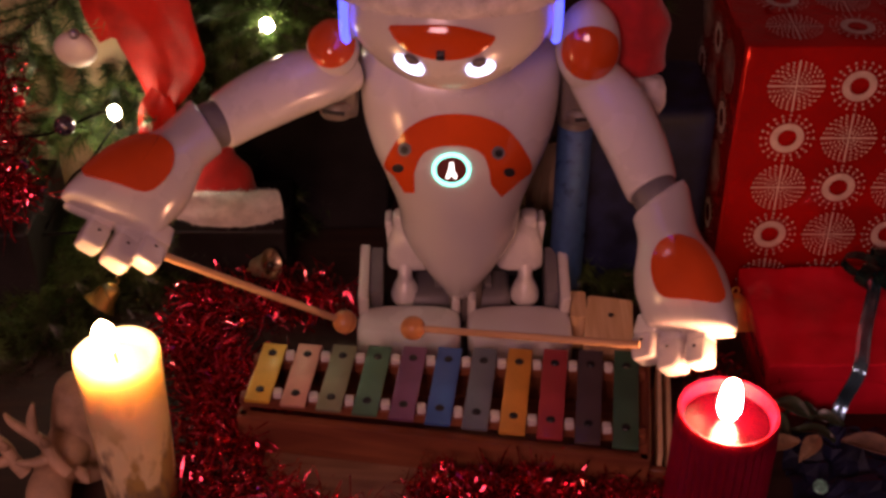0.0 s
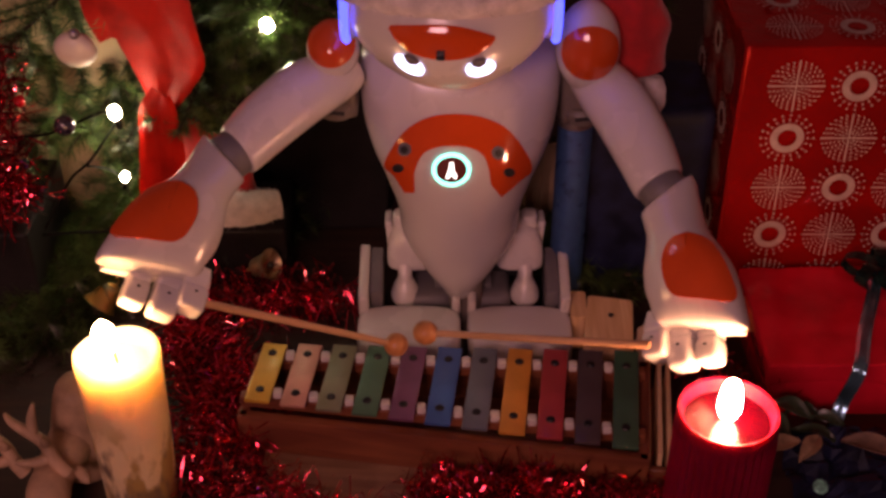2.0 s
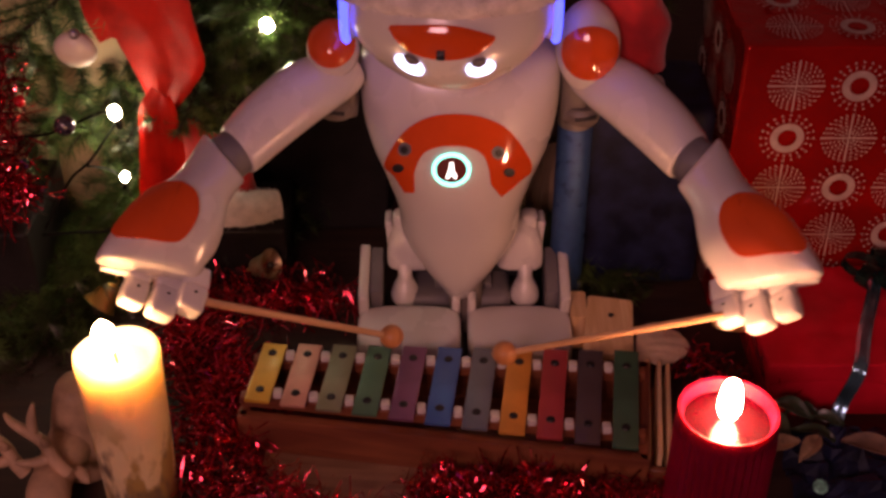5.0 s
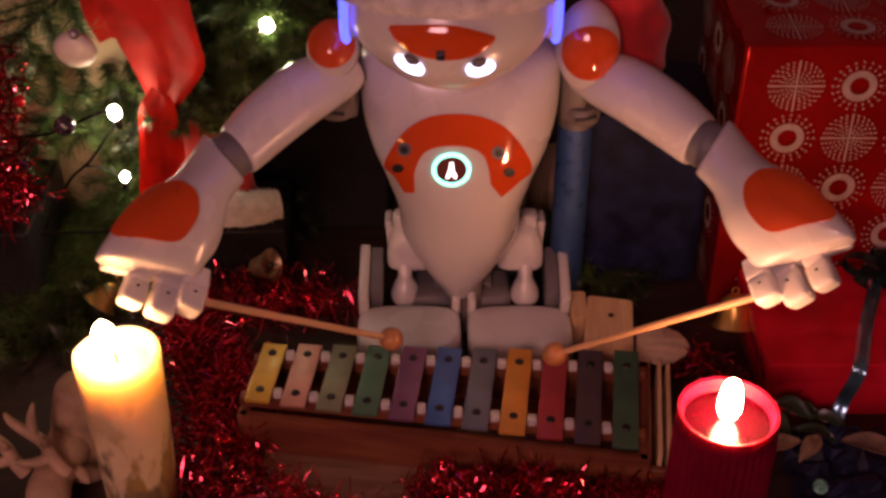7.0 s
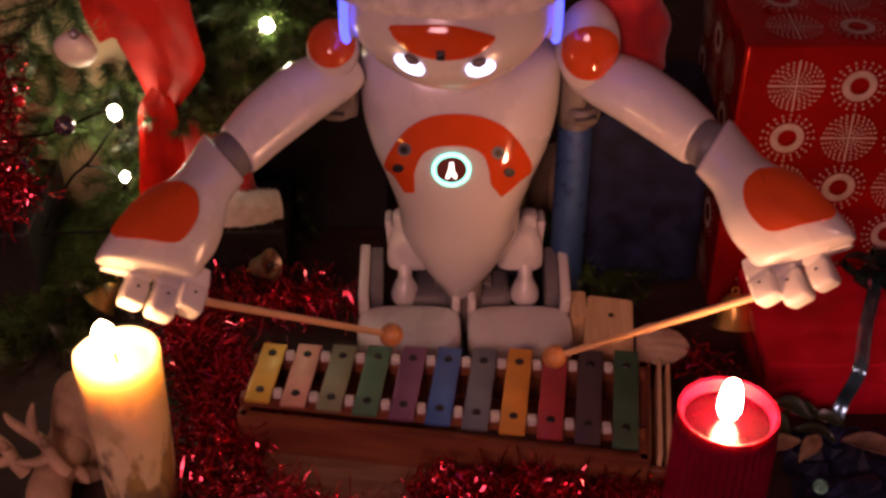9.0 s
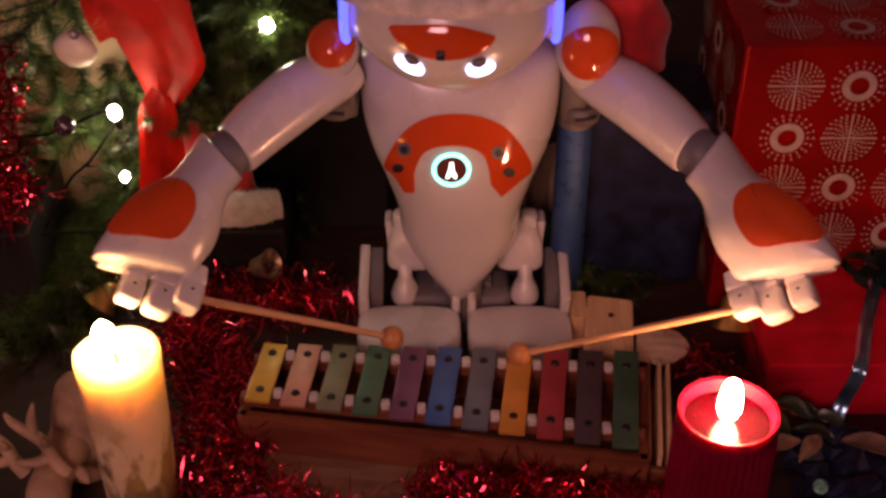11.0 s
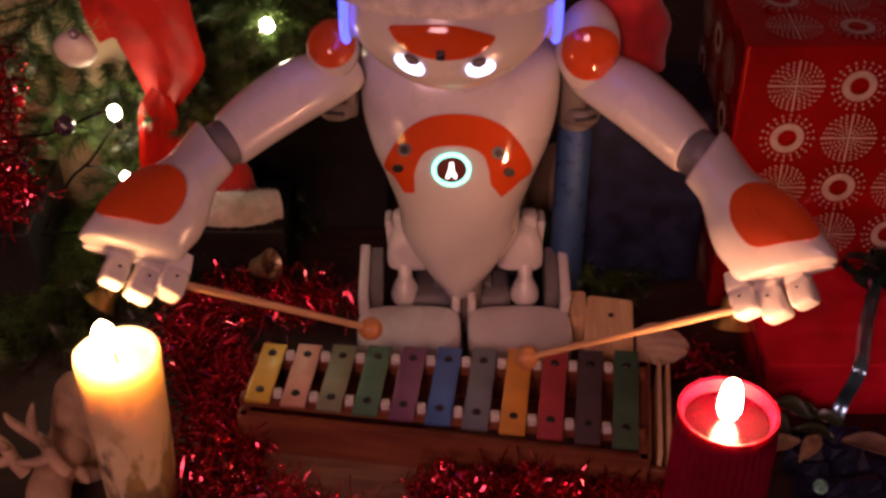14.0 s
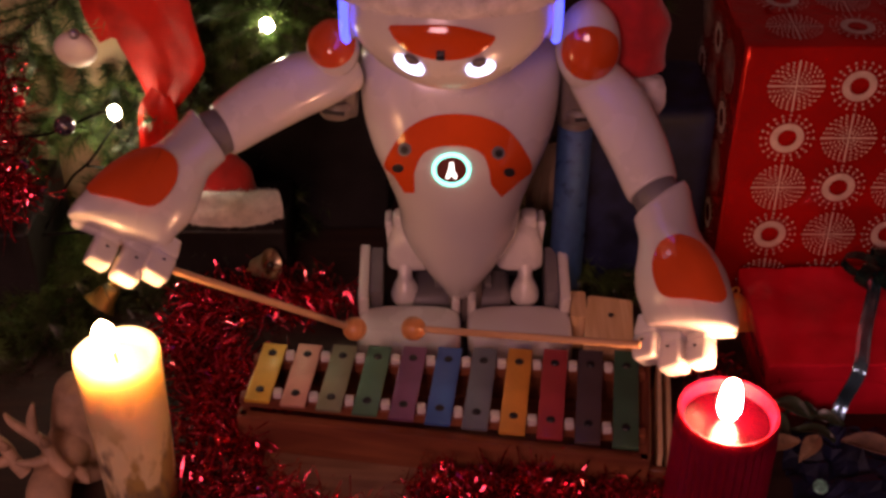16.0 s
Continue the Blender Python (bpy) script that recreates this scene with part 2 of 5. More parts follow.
def sheet(rows, thick, bm=None):
    """A curved sheet with thickness from rows of points."""
    bm = bm or bmesh.new()
    n, k = len(rows), len(rows[0])
    P = [[Vector(p) for p in r] for r in rows]

    def normal(i, j):
        a = P[min(n - 1, i + 1)][j] - P[max(0, i - 1)][j]
        r = i if (P[i][0] - P[i][k // 2]).length > 1e-7 else (i - 1 if i else 1)
        b = P[r][min(k - 1, j + 1)] - P[r][max(0, j - 1)]
        c = a.cross(b)
        return c.normalized() if c.length > 1e-9 else Vector((0, 0, 1))
    top = [[bm.verts.new(P[i][j] + normal(i, j) * thick / 2) for j in range(k)] for i in range(n)]
    low = [[bm.verts.new(P[i][j] - normal(i, j) * thick / 2) for j in range(k)] for i in range(n)]
    for i in range(n - 1):
        for j in range(k - 1):
            bm.faces.new((top[i][j], top[i][j + 1], top[i + 1][j + 1], top[i + 1][j]))
            bm.faces.new((low[i][j], low[i + 1][j], low[i + 1][j + 1], low[i][j + 1]))
    for i in range(n - 1):
        for j in (0, k - 1):
            bm.faces.new((top[i][j], top[i + 1][j], low[i + 1][j], low[i][j]))
    for j in range(k - 1):
        for i in (0, n - 1):
            bm.faces.new((top[i][j], top[i][j + 1], low[i][j + 1], low[i][j]))
    return bm


def patch(tree, origin, way, outer, inner, lift=0.0016, rings=6, steps=4, closed=False, up=(0, 0, 1), rim=0.35):
    """A thin shell that lies on a body: the strip between two outlines (right, up; metres) seen along way from origin."""
    way = Vector(way).normalized()
    right = way.cross(Vector(up)).normalized()
    upv = right.cross(way)
    if closed:
        outer, inner = list(outer) + [outer[0]], list(inner) + [inner[0]]
    o, n = smoothed(outer, steps), smoothed(inner, steps)
    bm, rows = bmesh.new(), []
    for k in range(rings + 1):
        s = k / rings
        row = []
        for a, b in zip(o, n):
            q = a * (1 - s) + b * s
            hit, nor, _, _ = tree.ray_cast(Vector(origin) + right * q[0] + upv * q[1], way)
            if hit is None:
                hit, nor, _, _ = tree.find_nearest(Vector(origin) + right * q[0] + upv * q[1] + way * 0.1)
            if nor.dot(way) > 0:
                nor = -nor
            edge = min(s, 1 - s) if not closed else s
            row.append(hit + nor * lift * min(1, rim + 3.5 * edge))
        rows.append(row)
    return sheet([[v for v in r] for r in rows], lift * 1.4, bm)


def bvh(bm):
    return BVHTree.FromBMesh(bm)


FLOOR = 0.075

# ---- the room ----
def room():
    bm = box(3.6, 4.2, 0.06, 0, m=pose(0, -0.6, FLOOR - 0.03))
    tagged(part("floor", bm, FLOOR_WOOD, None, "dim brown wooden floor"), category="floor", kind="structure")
    for name, sx, sy, x, y in (("wall_north", 3.6, 0.1, 0, 1.45), ("wall_west", 0.1, 4.0, -1.75, -0.6), ("wall_east", 0.1, 4.0, 1.75, -0.6)):
        tagged(part(name, box(sx, sy, 2.5, 0, m=pose(x, y, FLOOR + 1.25)), PLASTER, None, "unlit plaster wall of the room"), category="wall", kind="structure")
    # unseen wall; its opening is added only to hold the fill lamp
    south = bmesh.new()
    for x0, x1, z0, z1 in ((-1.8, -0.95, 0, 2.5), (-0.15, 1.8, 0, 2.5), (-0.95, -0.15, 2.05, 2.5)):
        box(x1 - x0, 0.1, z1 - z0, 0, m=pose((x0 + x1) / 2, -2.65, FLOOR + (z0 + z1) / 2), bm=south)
    tagged(part("wall_south", south, PLASTER, None, "unseen plaster wall with a doorway added for the fill lamp"), category="wall", kind="structure")
    tagged(part("ceiling", box(3.6, 4.2, 0.06, 0, m=pose(0, -0.6, FLOOR + 2.53)), PLASTER, None, "unlit plaster ceiling"), category="ceiling", kind="structure")


room()


# ---- the robot ----
VIEW = Vector((0, 0.85, -0.53)).normalized()
robot = thing("toy_robot", "white and orange humanoid toy robot kneeling behind a xylophone", "robot", pose(0.010, 0, FLOOR))
BASE = robot.matrix_world.inverted()


def on_robot(bm):
    """World numbers into the robot's space."""
    bm.transform(BASE)
    return bm


def build_torso():
    # z, cx, cy, rx, ry, power
    X = 0.0145
    bm = loft([(0.105, X, -0.020, 0.003, 0.004, 2), (0.110, X, -0.020, 0.010, 0.014, 2), (0.129, X, -0.018, 0.0210, 0.030, 2.0), (0.149, X, -0.016, 0.0345, 0.041, 2.1), (0.180, X, -0.014, 0.0505, 0.050, 2.2),
               (0.210, X, -0.012, 0.0545, 0.055, 2.3), (0.240, X, -0.010, 0.0640, 0.059, 2.3), (0.270, X, -0.008, 0.0750, 0.062, 2.4), (0.297, X, -0.004, 0.0820, 0.060, 2.4),
               (0.330, X, 0.0, 0.0845, 0.055, 2.5), (0.352, X, 0.002, 0.081, 0.046, 2.5), (0.368, X, 0.004, 0.062, 0.034, 2.3), (0.374, X, 0.004, 0.030, 0.020, 2)], seg=48)
    tree = bvh(bm)
    o = Vector((0.007, -0.07, 0.276)) - VIEW * 0.12
    k = 1 / 2165
    outer = [(-84, -42), (-104, -10), (-120, 10), (-85, 65), (-40, 92), (10, 97), (60, 90), (105, 65), (145, 5), (122, -22), (90, -50)]
    inner = [(-66, -42), (-66, -22), (-65, -5), (-52, 25), (-30, 38), (2, 42), (34, 38), (56, 25), (66, 0), (68, -12), (70, -26)]
    torso = part("torso", on_robot(bm), WHITE, robot)
    panel = part("chest_panel", on_robot(patch(tree, o, VIEW, [(a * k, b * k) for a, b in outer], [(a * k, b * k) for a, b in inner], 0.0022)), ORANGE, robot, "glossy orange chest panel")

    def disc(dx, dy, r, lift, material, name, parent, label="", hole=0.0, squash=1.0):
        n = 20
        out = [(dx * k + r * math.cos(6.2832 * i / n), dy * k + r * squash * math.sin(6.2832 * i / n)) for i in range(n)]
        inn = [(dx * k + hole * math.cos(6.2832 * i / n), dy * k + hole * squash * math.sin(6.2832 * i / n)) for i in range(n)]
        return part(name, on_robot(patch(tree, o, VIEW, out, inn, lift, 4, 2, True)), material, parent, label)
    for dx, dy in ((-82, 36), (82, 30)):
        disc(dx, dy, 0.0054, 0.0034, GREY, "sonar_sensor", panel, "round dark grey sensor", 0.0002)
        disc(dx, dy, 0.0030, 0.0044, DARK, "sonar_grille", panel, "dark sensor grille", 0.0002)
    for dx, dy in ((-94, 3), (102, -4)):
        disc(dx, dy, 0.0046, 0.0034, DARK, "sensor_slot", panel, "dark oval sensor slot", 0.0002, 0.75)
    button = disc(0, 0, 0.0145, 0.0018, MAROON, "chest_button", robot, "round maroon chest button", 0.0002, 0.85)
    disc(0, 0, 0.0158, 0.0028, RING_GLOW, "light_ring", button, "glowing turquoise ring", 0.0127, 0.84)
    bm = bmesh.new()
    for dx, dy, r in ((0, 9, 4.2), (-4.5, -8, 4.2), (4.5, -8, 4.2), (0, 1, 5.2), (-7, -12, 3.0), (7, -12, 3.0)):
        n = 12
        out = [(dx * k + r * k * math.cos(6.2832 * i / n), dy * k + r * k * math.sin(6.2832 * i / n)) for i in range(n)]
        join(bm, patch(tree, o, VIEW, out, [(dx * k, dy * k)] * n, 0.0032 + 0.0002 * abs(dx) / 7, 2, 2, True))
    part("button_icon", on_robot(bm), ICON_GLOW, button, "glowing white figure icon")


build_torso()


def build_head():
    C = Vector((0.006, -0.078, 0.424))
    bm = ball((0.079, 0.070, 0.0565), Matrix.Translation(C), 56, 40)
    for v in bm.verts:                       # the face narrows towards the chin
        d = max(0.0, C.z + 0.004 - v.co.z) / 0.0565
        f = max(0.0, C.y - v.co.y) / 0.070
        v.co.x = C.x + (v.co.x - C.x) * (1 - 0.24 * d ** 1.6)
        v.co.y -= 0.004 * d * f
    tree = bvh(bm)
    head = part("head", on_robot(bm), WHITE, robot)
    o = Vector(C) - VIEW * 0.25
    k = 1 / 2560
    cx, cy = 797, -6          # where the head's centre is seen

    def outline(pts):
        return [((x - cx) * k, (cy - y) * k) for x, y in pts]
    lower = outline([(686, 45), (698, 66), (726, 89), (778, 102), (828, 97), (859, 82), (874, 65)])
    upper = outline([(688, 43), (715, 43), (745, 43), (778, 43), (815, 47), (848, 55), (873, 63)])
    panel = part("forehead_panel", on_robot(patch(tree, o, VIEW, lower, upper, 0.0016)), ORANGE, head, "glossy orange forehead panel")
    part("camera_lens", on_robot(patch(tree, o, VIEW, outline([(771, 98), (778, 99), (785, 98)]), outline([(771, 87), (778, 87), (785, 87)]), 0.003, 2)), LENS, panel, "small black camera lens")
    for ex, ey, lean, s in ((721, 108, 0.44, 1), (850, 114, -0.16, -1)):
        pts, mid, hole, hub = [], [], [], []
        for i in range(24):
            a = 6.2832 * i / 24
            c, q = math.cos(a), math.sin(a)
            pts.append((ex + 26 * c, ey + (14 if q > 0 else 10) * q + 26 * lean * c))
            mid.append((ex, ey + 3))
            hole.append((ex + s * 4 + 11 * c, ey - 9 + 5 * q + 11 * lean * c))
            hub.append((ex + s * 4, ey - 9))
        eye = part("eye", on_robot(patch(tree, o, VIEW, outline(pts), outline(mid), 0.0012, 4, 2, True)), EYE_GLOW, head, "glowing bluish white eye")
        part("pupil", on_robot(patch(tree, o, VIEW, outline(hole), outline(hub), 0.0026, 3, 2, True)), GREY, eye, "dark notch in the eye")
    for sx in (-1, 1):
        ear = lathe([(0.020, 0.0), (0.026, 0.002), (0.027, 0.006), (0.024, 0.010), (0.012, 0.012)], 28, m=Matrix.Translation(C + Vector((sx * 0.070, 0.004, 0.002))) @ pose(0, 0, 0, 0, 90 * sx, 0))
        e = part("ear", on_robot(ear), WHITE, head)
        rim = [C + Vector((sx * 0.0790, 0.004 + 0.0270 * math.cos(q), 0.002 + 0.0270 * math.sin(q))) for q in [6.2832 * i / 16 for i in range(17)]]
        glow = tube(rim, 0.0034, 8, 2)
        part("ear_light", on_robot(glow), EAR_GLOW, e, "glowing blue light ring of the ear")
    neck = lathe([(0.020, 0), (0.022, 0.01), (0.020, 0.05)], 24, m=pose(0.012, -0.02, 0.36))
    part("neck", on_robot(neck), GREY, robot, "grey neck joint")


build_head()


def build_shoulder(x, y, z, r, tall, side):
    bm = ball((r * 1.04, 0.026, r * tall), pose(x, y, z + r * (tall - 1.12), -10, 0, 0), 28, 20)
    tree = bvh(bm)
    cap = part("shoulder_cap", on_robot(bm), WHITE, robot)
    q = [(r * 0.86 * math.cos(6.2832 * i / 18), r * 0.90 * math.sin(6.2832 * i / 18) * (1.0 if tall < 1.3 or math.sin(6.2832 * i / 18) < 0 else 0.62) + 0.003 + (0.003 if math.sin(6.2832 * i / 18) > 0 else 0)) for i in range(18)]
    part("shoulder_panel", on_robot(patch(tree, Vector((x, y, z)) - VIEW * 0.1, VIEW, q, [(0, 0.003)] * 18, 0.0016, 5, 2, True)), ORANGE, cap, "glossy orange shoulder panel")
    bx = x - side * 0.006
    bracket = part("shoulder_bracket", on_robot(box(0.022, 0.030, 0.052, 0.007, 3, pose(bx, y + 0.026, z - 0.046))), TAUPE, robot, "taupe shoulder bracket")
    part("bracket_foot", on_robot(loft([(z - 0.071, bx + side * 0.007, y + 0.018, 0.008, 0.008, 2), (z - 0.069, bx + side * 0.007, y + 0.018, 0.0135, 0.013, 2.2), (z - 0.060, bx + side * 0.007, y + 0.018, 0.0155, 0.015, 2.2), (z - 0.055, bx + side * 0.007, y + 0.018, 0.012, 0.012, 2.2)], 28)), TAUPE, bracket)
    part("slot", on_robot(box(0.019, 0.004, 0.0034, 0.0014, 2, pose(bx + side * 0.009, y + 0.004, z - 0.0605, 0, -8 * side, 0))), DARK, bracket, "dark slot")


build_shoulder(-0.088, -0.036, 0.368, 0.0205, 1.12, -1)
build_shoulder(0.116, -0.036, 0.362, 0.0250, 1.50, 1)


def build_upper_arm(s):
    bm = loft([(-0.012, 0, 0.002 * s, 0.010, 0.010, 2), (-0.006, 0, 0.003 * s, 0.019, 0.019, 2), (0.02, 0.001, 0.006 * s, 0.0230, 0.0240, 2.2), (0.045, 0.001, 0.0075 * s, 0.0235, 0.0255, 2.3), (0.080, 0, 0.0050 * s, 0.0222, 0.0245, 2.3), (0.106, 0, 0.001 * s, 0.0208, 0.0222, 2.2), (0.1115, 0, 0, 0.0202, 0.0208, 2.2), (0.1127, 0, 0, 0.0188, 0.0195, 2.2)], 32)
    arm = part("upper_arm", bm, WHITE, robot)
    part("elbow_ring", lathe([(0.017, 0.110), (0.0190, 0.1130), (0.0190, 0.125), (0.016, 0.130), (0.008, 0.132)], 28), GREY, arm, "dark grey elbow ring")
    return arm


def build_forearm(side):
    """side: +1 where the top of the forearm is +y, -1 where it is -y."""
    s = side
    # z, both edges in x, height of the middle, half height, power: a round neck that opens into a flat three-cornered cover
    secs = [(-0.001, -0.0200, 0.0140, 0, 0.0160, 2), (0.002, -0.0235, 0.0170, 0, 0.0203, 2.1), (0.020, -0.0285, 0.0135, 0.0005, 0.0212, 2.2), (0.037, -0.0350, 0.0100, 0.001, 0.0222, 2.2),
            (0.052, -0.0465, 0.0100, 0.001, 0.0232, 2.2), (0.070, -0.0575, 0.0115, 0.0005, 0.0238, 2.3), (0.088, -0.0645, 0.0105, -0.001, 0.0225, 2.4), (0.102, -0.0685, 0.0065, -0.002, 0.0190, 2.6),
            (0.111, -0.0705, 0.0050, -0.003, 0.0150, 3.0), (0.1160, -0.0700, 0.0025, -0.0035, 0.0115, 3.2), (0.1176, -0.0685, 0.0000, -0.0035, 0.0088, 3.2)]
    bm = loft([(z, (a + b) / 2, c * s, (b - a) / 2, h, p) for z, a, b, c, h, p in secs], 48)
    for v in bm.verts:
        k = max(0.0, 1 - v.co.z / 0.046)
        f = min(1.0, max(0.0, (v.co.z - 0.075) / 0.040))
        v.co.z += k * (0.58 * (v.co.x + 0.003) + 0.78 * max(0.0, v.co.y * s)) - 0.20 * f * (v.co.x + 0.036)
    tree = bvh(bm)
    arm = part("forearm", bm, WHITE, robot)
    pts = [(-0.034, 0.0525), (-0.0225, 0.0575), (-0.0165, 0.072), (-0.0185, 0.089), (-0.0255, 0.099), (-0.045, 0.1045), (-0.0625, 0.1090), (-0.0665, 0.1045), (-0.0630, 0.090), (-0.0565, 0.073), (-0.0465, 0.0580)]
    part("forearm_panel", patch(tree, (0, 0.1 * s, 0), (0, -s, 0), [(-s * x, z) for x, z in pts], [(s * 0.037, 0.084)] * len(pts), 0.0042, 12, 3, True, rim=0.12), ORANGE, arm, "glossy orange forearm panel")

    def slant(b):
        for v in b.verts:
            v.co.z -= 0.20 * (v.co.x + 0.036)
        return b
    lip = loft([(0.098, -0.032, -0.0150 * s, 0.0320, 0.0052, 4), (0.1165, -0.032, -0.0150 * s, 0.0320, 0.0052, 4), (0.1182, -0.032, -0.0150 * s, 0.0310, 0.0044, 4), (0.1188, -0.032, -0.0150 * s, 0.0280, 0.0026, 4)], 40, 1)
    part("wrist_plate", slant(lip), WHITE, arm, "pale wrist plate")
    for x, y, w, up, z0, ln in ((-0.0345, -0.0175, 0.0092, 0.0088, 0.106, 0.1415), (-0.0122, -0.0170, 0.0104, 0.0094, 0.103, 0.1425), (0.0048, -0.0085, 0.0104, 0.0098, 0.098, 0.1345)):
        f = loft([(z0, x, y * s, w * 0.8, up * 0.8, 5), (z0 + 0.010, x, y * s, w * 0.94, up * 0.94, 5), (z0 + 0.0150, x, y * s, w * 0.96, up * 0.96, 5), (z0 + 0.0165, x, y * s, w * 0.80, up * 0.84, 5), (z0 + 0.0185, x, y * s, w, up, 5),
                  (ln - 0.005, x, y * s, w, up, 5), (ln - 0.001, x, y * s * 1.03, w * 0.90, up * 0.88, 4.5), (ln, x, y * s * 1.03, w * 0.6, up * 0.6, 4)], 28, 3)
        finger = part("finger", f, WHITE, arm)
        part("finger_screw", lathe([(0.0014, 0), (0.0014, 0.0008), (0.0006, 0.0010)], 10, m=Matrix.Translation((x, (y + up) * s * 0.985, z0 + 0.0225)) @ pose(0, 0, 0, -90 * s, 0, 0) @ Matrix.Diagonal((1, 0.6, 1, 1))), SCREW, finger, "small dark screw")
    return arm


upper_arm_right, forearm_right = build_upper_arm(1), build_forearm(1)
upper_arm_left, forearm_left = build_upper_arm(-1), build_forearm(-1)


def build_legs():
    for sx, xo, xi in ((-1, -0.077, 0.016), (1, 0.116, 0.022)):
        xm, w = (xo + xi) / 2, abs(xo - xi) / 2
        bm = loft([(FLOOR + 0.001, xm, -0.070, w * 0.90, 0.026, 4), (FLOOR + 0.006, xm, -0.070, w * 0.99, 0.031, 4), (0.096, xm, -0.070, w, 0.033, 4), (0.104, xm, -0.069, w, 0.032, 4),
                   (0.109, xm, -0.068, w * 0.97, 0.028, 3.6), (0.1105, xm, -0.067, w * 0.86, 0.020, 3)], 40)
        thigh = part("thigh", on_robot(bm), WHITE, robot)
        part("outer_fork", on_robot(box(0.0095, 0.066, 0.062, 0.0035, 3, pose(xo - sx * 0.0050, -0.014, 0.105, 14, 0, 0))), WHITE, thigh)
        part("inner_fork", on_robot(box(0.0075, 0.056, 0.046, 0.003, 3, pose(xi + sx * 0.0042, -0.018, 0.102, 8, 0, 0))), WHITE, thigh)
        part("fork_lining", on_robot(box(0.0120, 0.054, 0.058, 0.003, 2, pose(xo - sx * 0.0160, -0.008, 0.1045, 14, 0, 0))), GREY, thigh, "grey lining of the hip fork")
        part("fork_lining", on_robot(box(0.0150, 0.030, 0.040, 0.003, 2, pose(xi + sx * 0.0160, 0.000, 0.100, 8, 0, 0))), GREY, thigh, "grey lining of the hip fork")
        part("shin", on_robot(box(0.046, 0.060, 0.036, 0.012, 3, pose(0.0145 + sx * 0.026, 0.000, FLOOR + 0.0185))), GREY, robot, "grey folded shin")
        part("foot", on_robot(box(0.038, 0.070, 0.030, 0.012, 3, pose(0.0145 + sx * 0.021, 0.062, FLOOR + 0.0155))), WHITE, robot)
        jx = -0.035 if sx < 0 else 0.076
        pear = loft([(0.096, jx, -0.018, 0.004, 0.006, 2), (0.099, jx, -0.018, 0.011, 0.012, 2), (0.106, jx, -0.017, 0.0135, 0.014, 2), (0.115, jx, -0.015, 0.0105, 0.012, 2), (0.121, jx, -0.013, 0.0072, 0.010, 2), (0.128, jx, -0.010, 0.0070, 0.010, 2), (0.136, jx, -0.004, 0.010, 0.010, 2)], 24)
        part("hip_joint", on_robot(pear), WHITE, robot)
        hx = -0.030 if sx < 0 else 0.071
        cover = loft([(0.1290, hx, 0.000, 0.016, 0.009, 3), (0.1305, hx, 0.000, 0.0215, 0.0135, 3), (0.148, hx, 0.004, 0.0210, 0.016, 3), (0.164, hx - sx * 0.002, 0.008, 0.0175, 0.014, 2.8), (0.171, hx - sx * 0.003, 0.010, 0.010, 0.008, 2.6)], 28)
        part("hip_cover", on_robot(cover), WHITE, robot)
        part("hip_bracket", on_robot(loft([(0.138, hx + sx * 0.008, 0.012, 0.0076, 0.010, 3), (0.168, hx + sx * 0.008, 0.012, 0.0080, 0.010, 3), (0.1755, hx + sx * 0.008, 0.012, 0.0076, 0.009, 3), (0.1775, hx + sx * 0.008, 0.012, 0.0040, 0.006, 3)], 24)), WHITE, robot)
        part("hip_guard", on_robot(box(0.007, 0.022, 0.036, 0.003, 3, pose(hx + sx * 0.019, 0.020, 0.150, 0, 4 * sx, 0))), WHITE, robot)
    part("waist_post", on_robot(loft([(FLOOR + 0.002, 0.0205, -0.030, 0.013, 0.010, 3), (0.132, 0.0205, -0.026, 0.016, 0.010, 3), (0.136, 0.0205, -0.026, 0.010, 0.008, 3)], 24)), TAUPE, robot, "taupe post between the thighs")
    part("pelvis", on_robot(box(0.120, 0.045, 0.05, 0.012, 3, pose(0.018, 0.032, 0.125))), DARK, robot, "dark pelvis block")


build_legs()


def build_mallet(label):
    mallet = thing("mallet", label, "mallet", None, "pair of mallets")
    part("stick", tube([(0, 0, 0.033), (0, 0, 0.10), (0, 0, 0.205)], [0.0030, 0.0029, 0.0027], 12, 4), STICK, mallet)
    part("mallet_head", ball((0.0098, 0.0098, 0.0098), pose(0, 0, 0.212), 24, 16), BALL, mallet, "round brown wooden head")
    return mallet


mallet_right = build_mallet("wooden mallet with a round head gripped by the robot")
mallet_left = build_mallet("wooden mallet with a round head gripped by the robot")


# ---- the xylophone ----
def bar_colour(name, c):
    # every bar is dulled and lifted by 0.030 grey: haze put into the colour
    return surface(name, tuple(0.80 * v + 0.030 for v in c), 0.42, metal=0.25, vary=0.10, scale=30, grain=400, bump=0.04, coat=0.15)


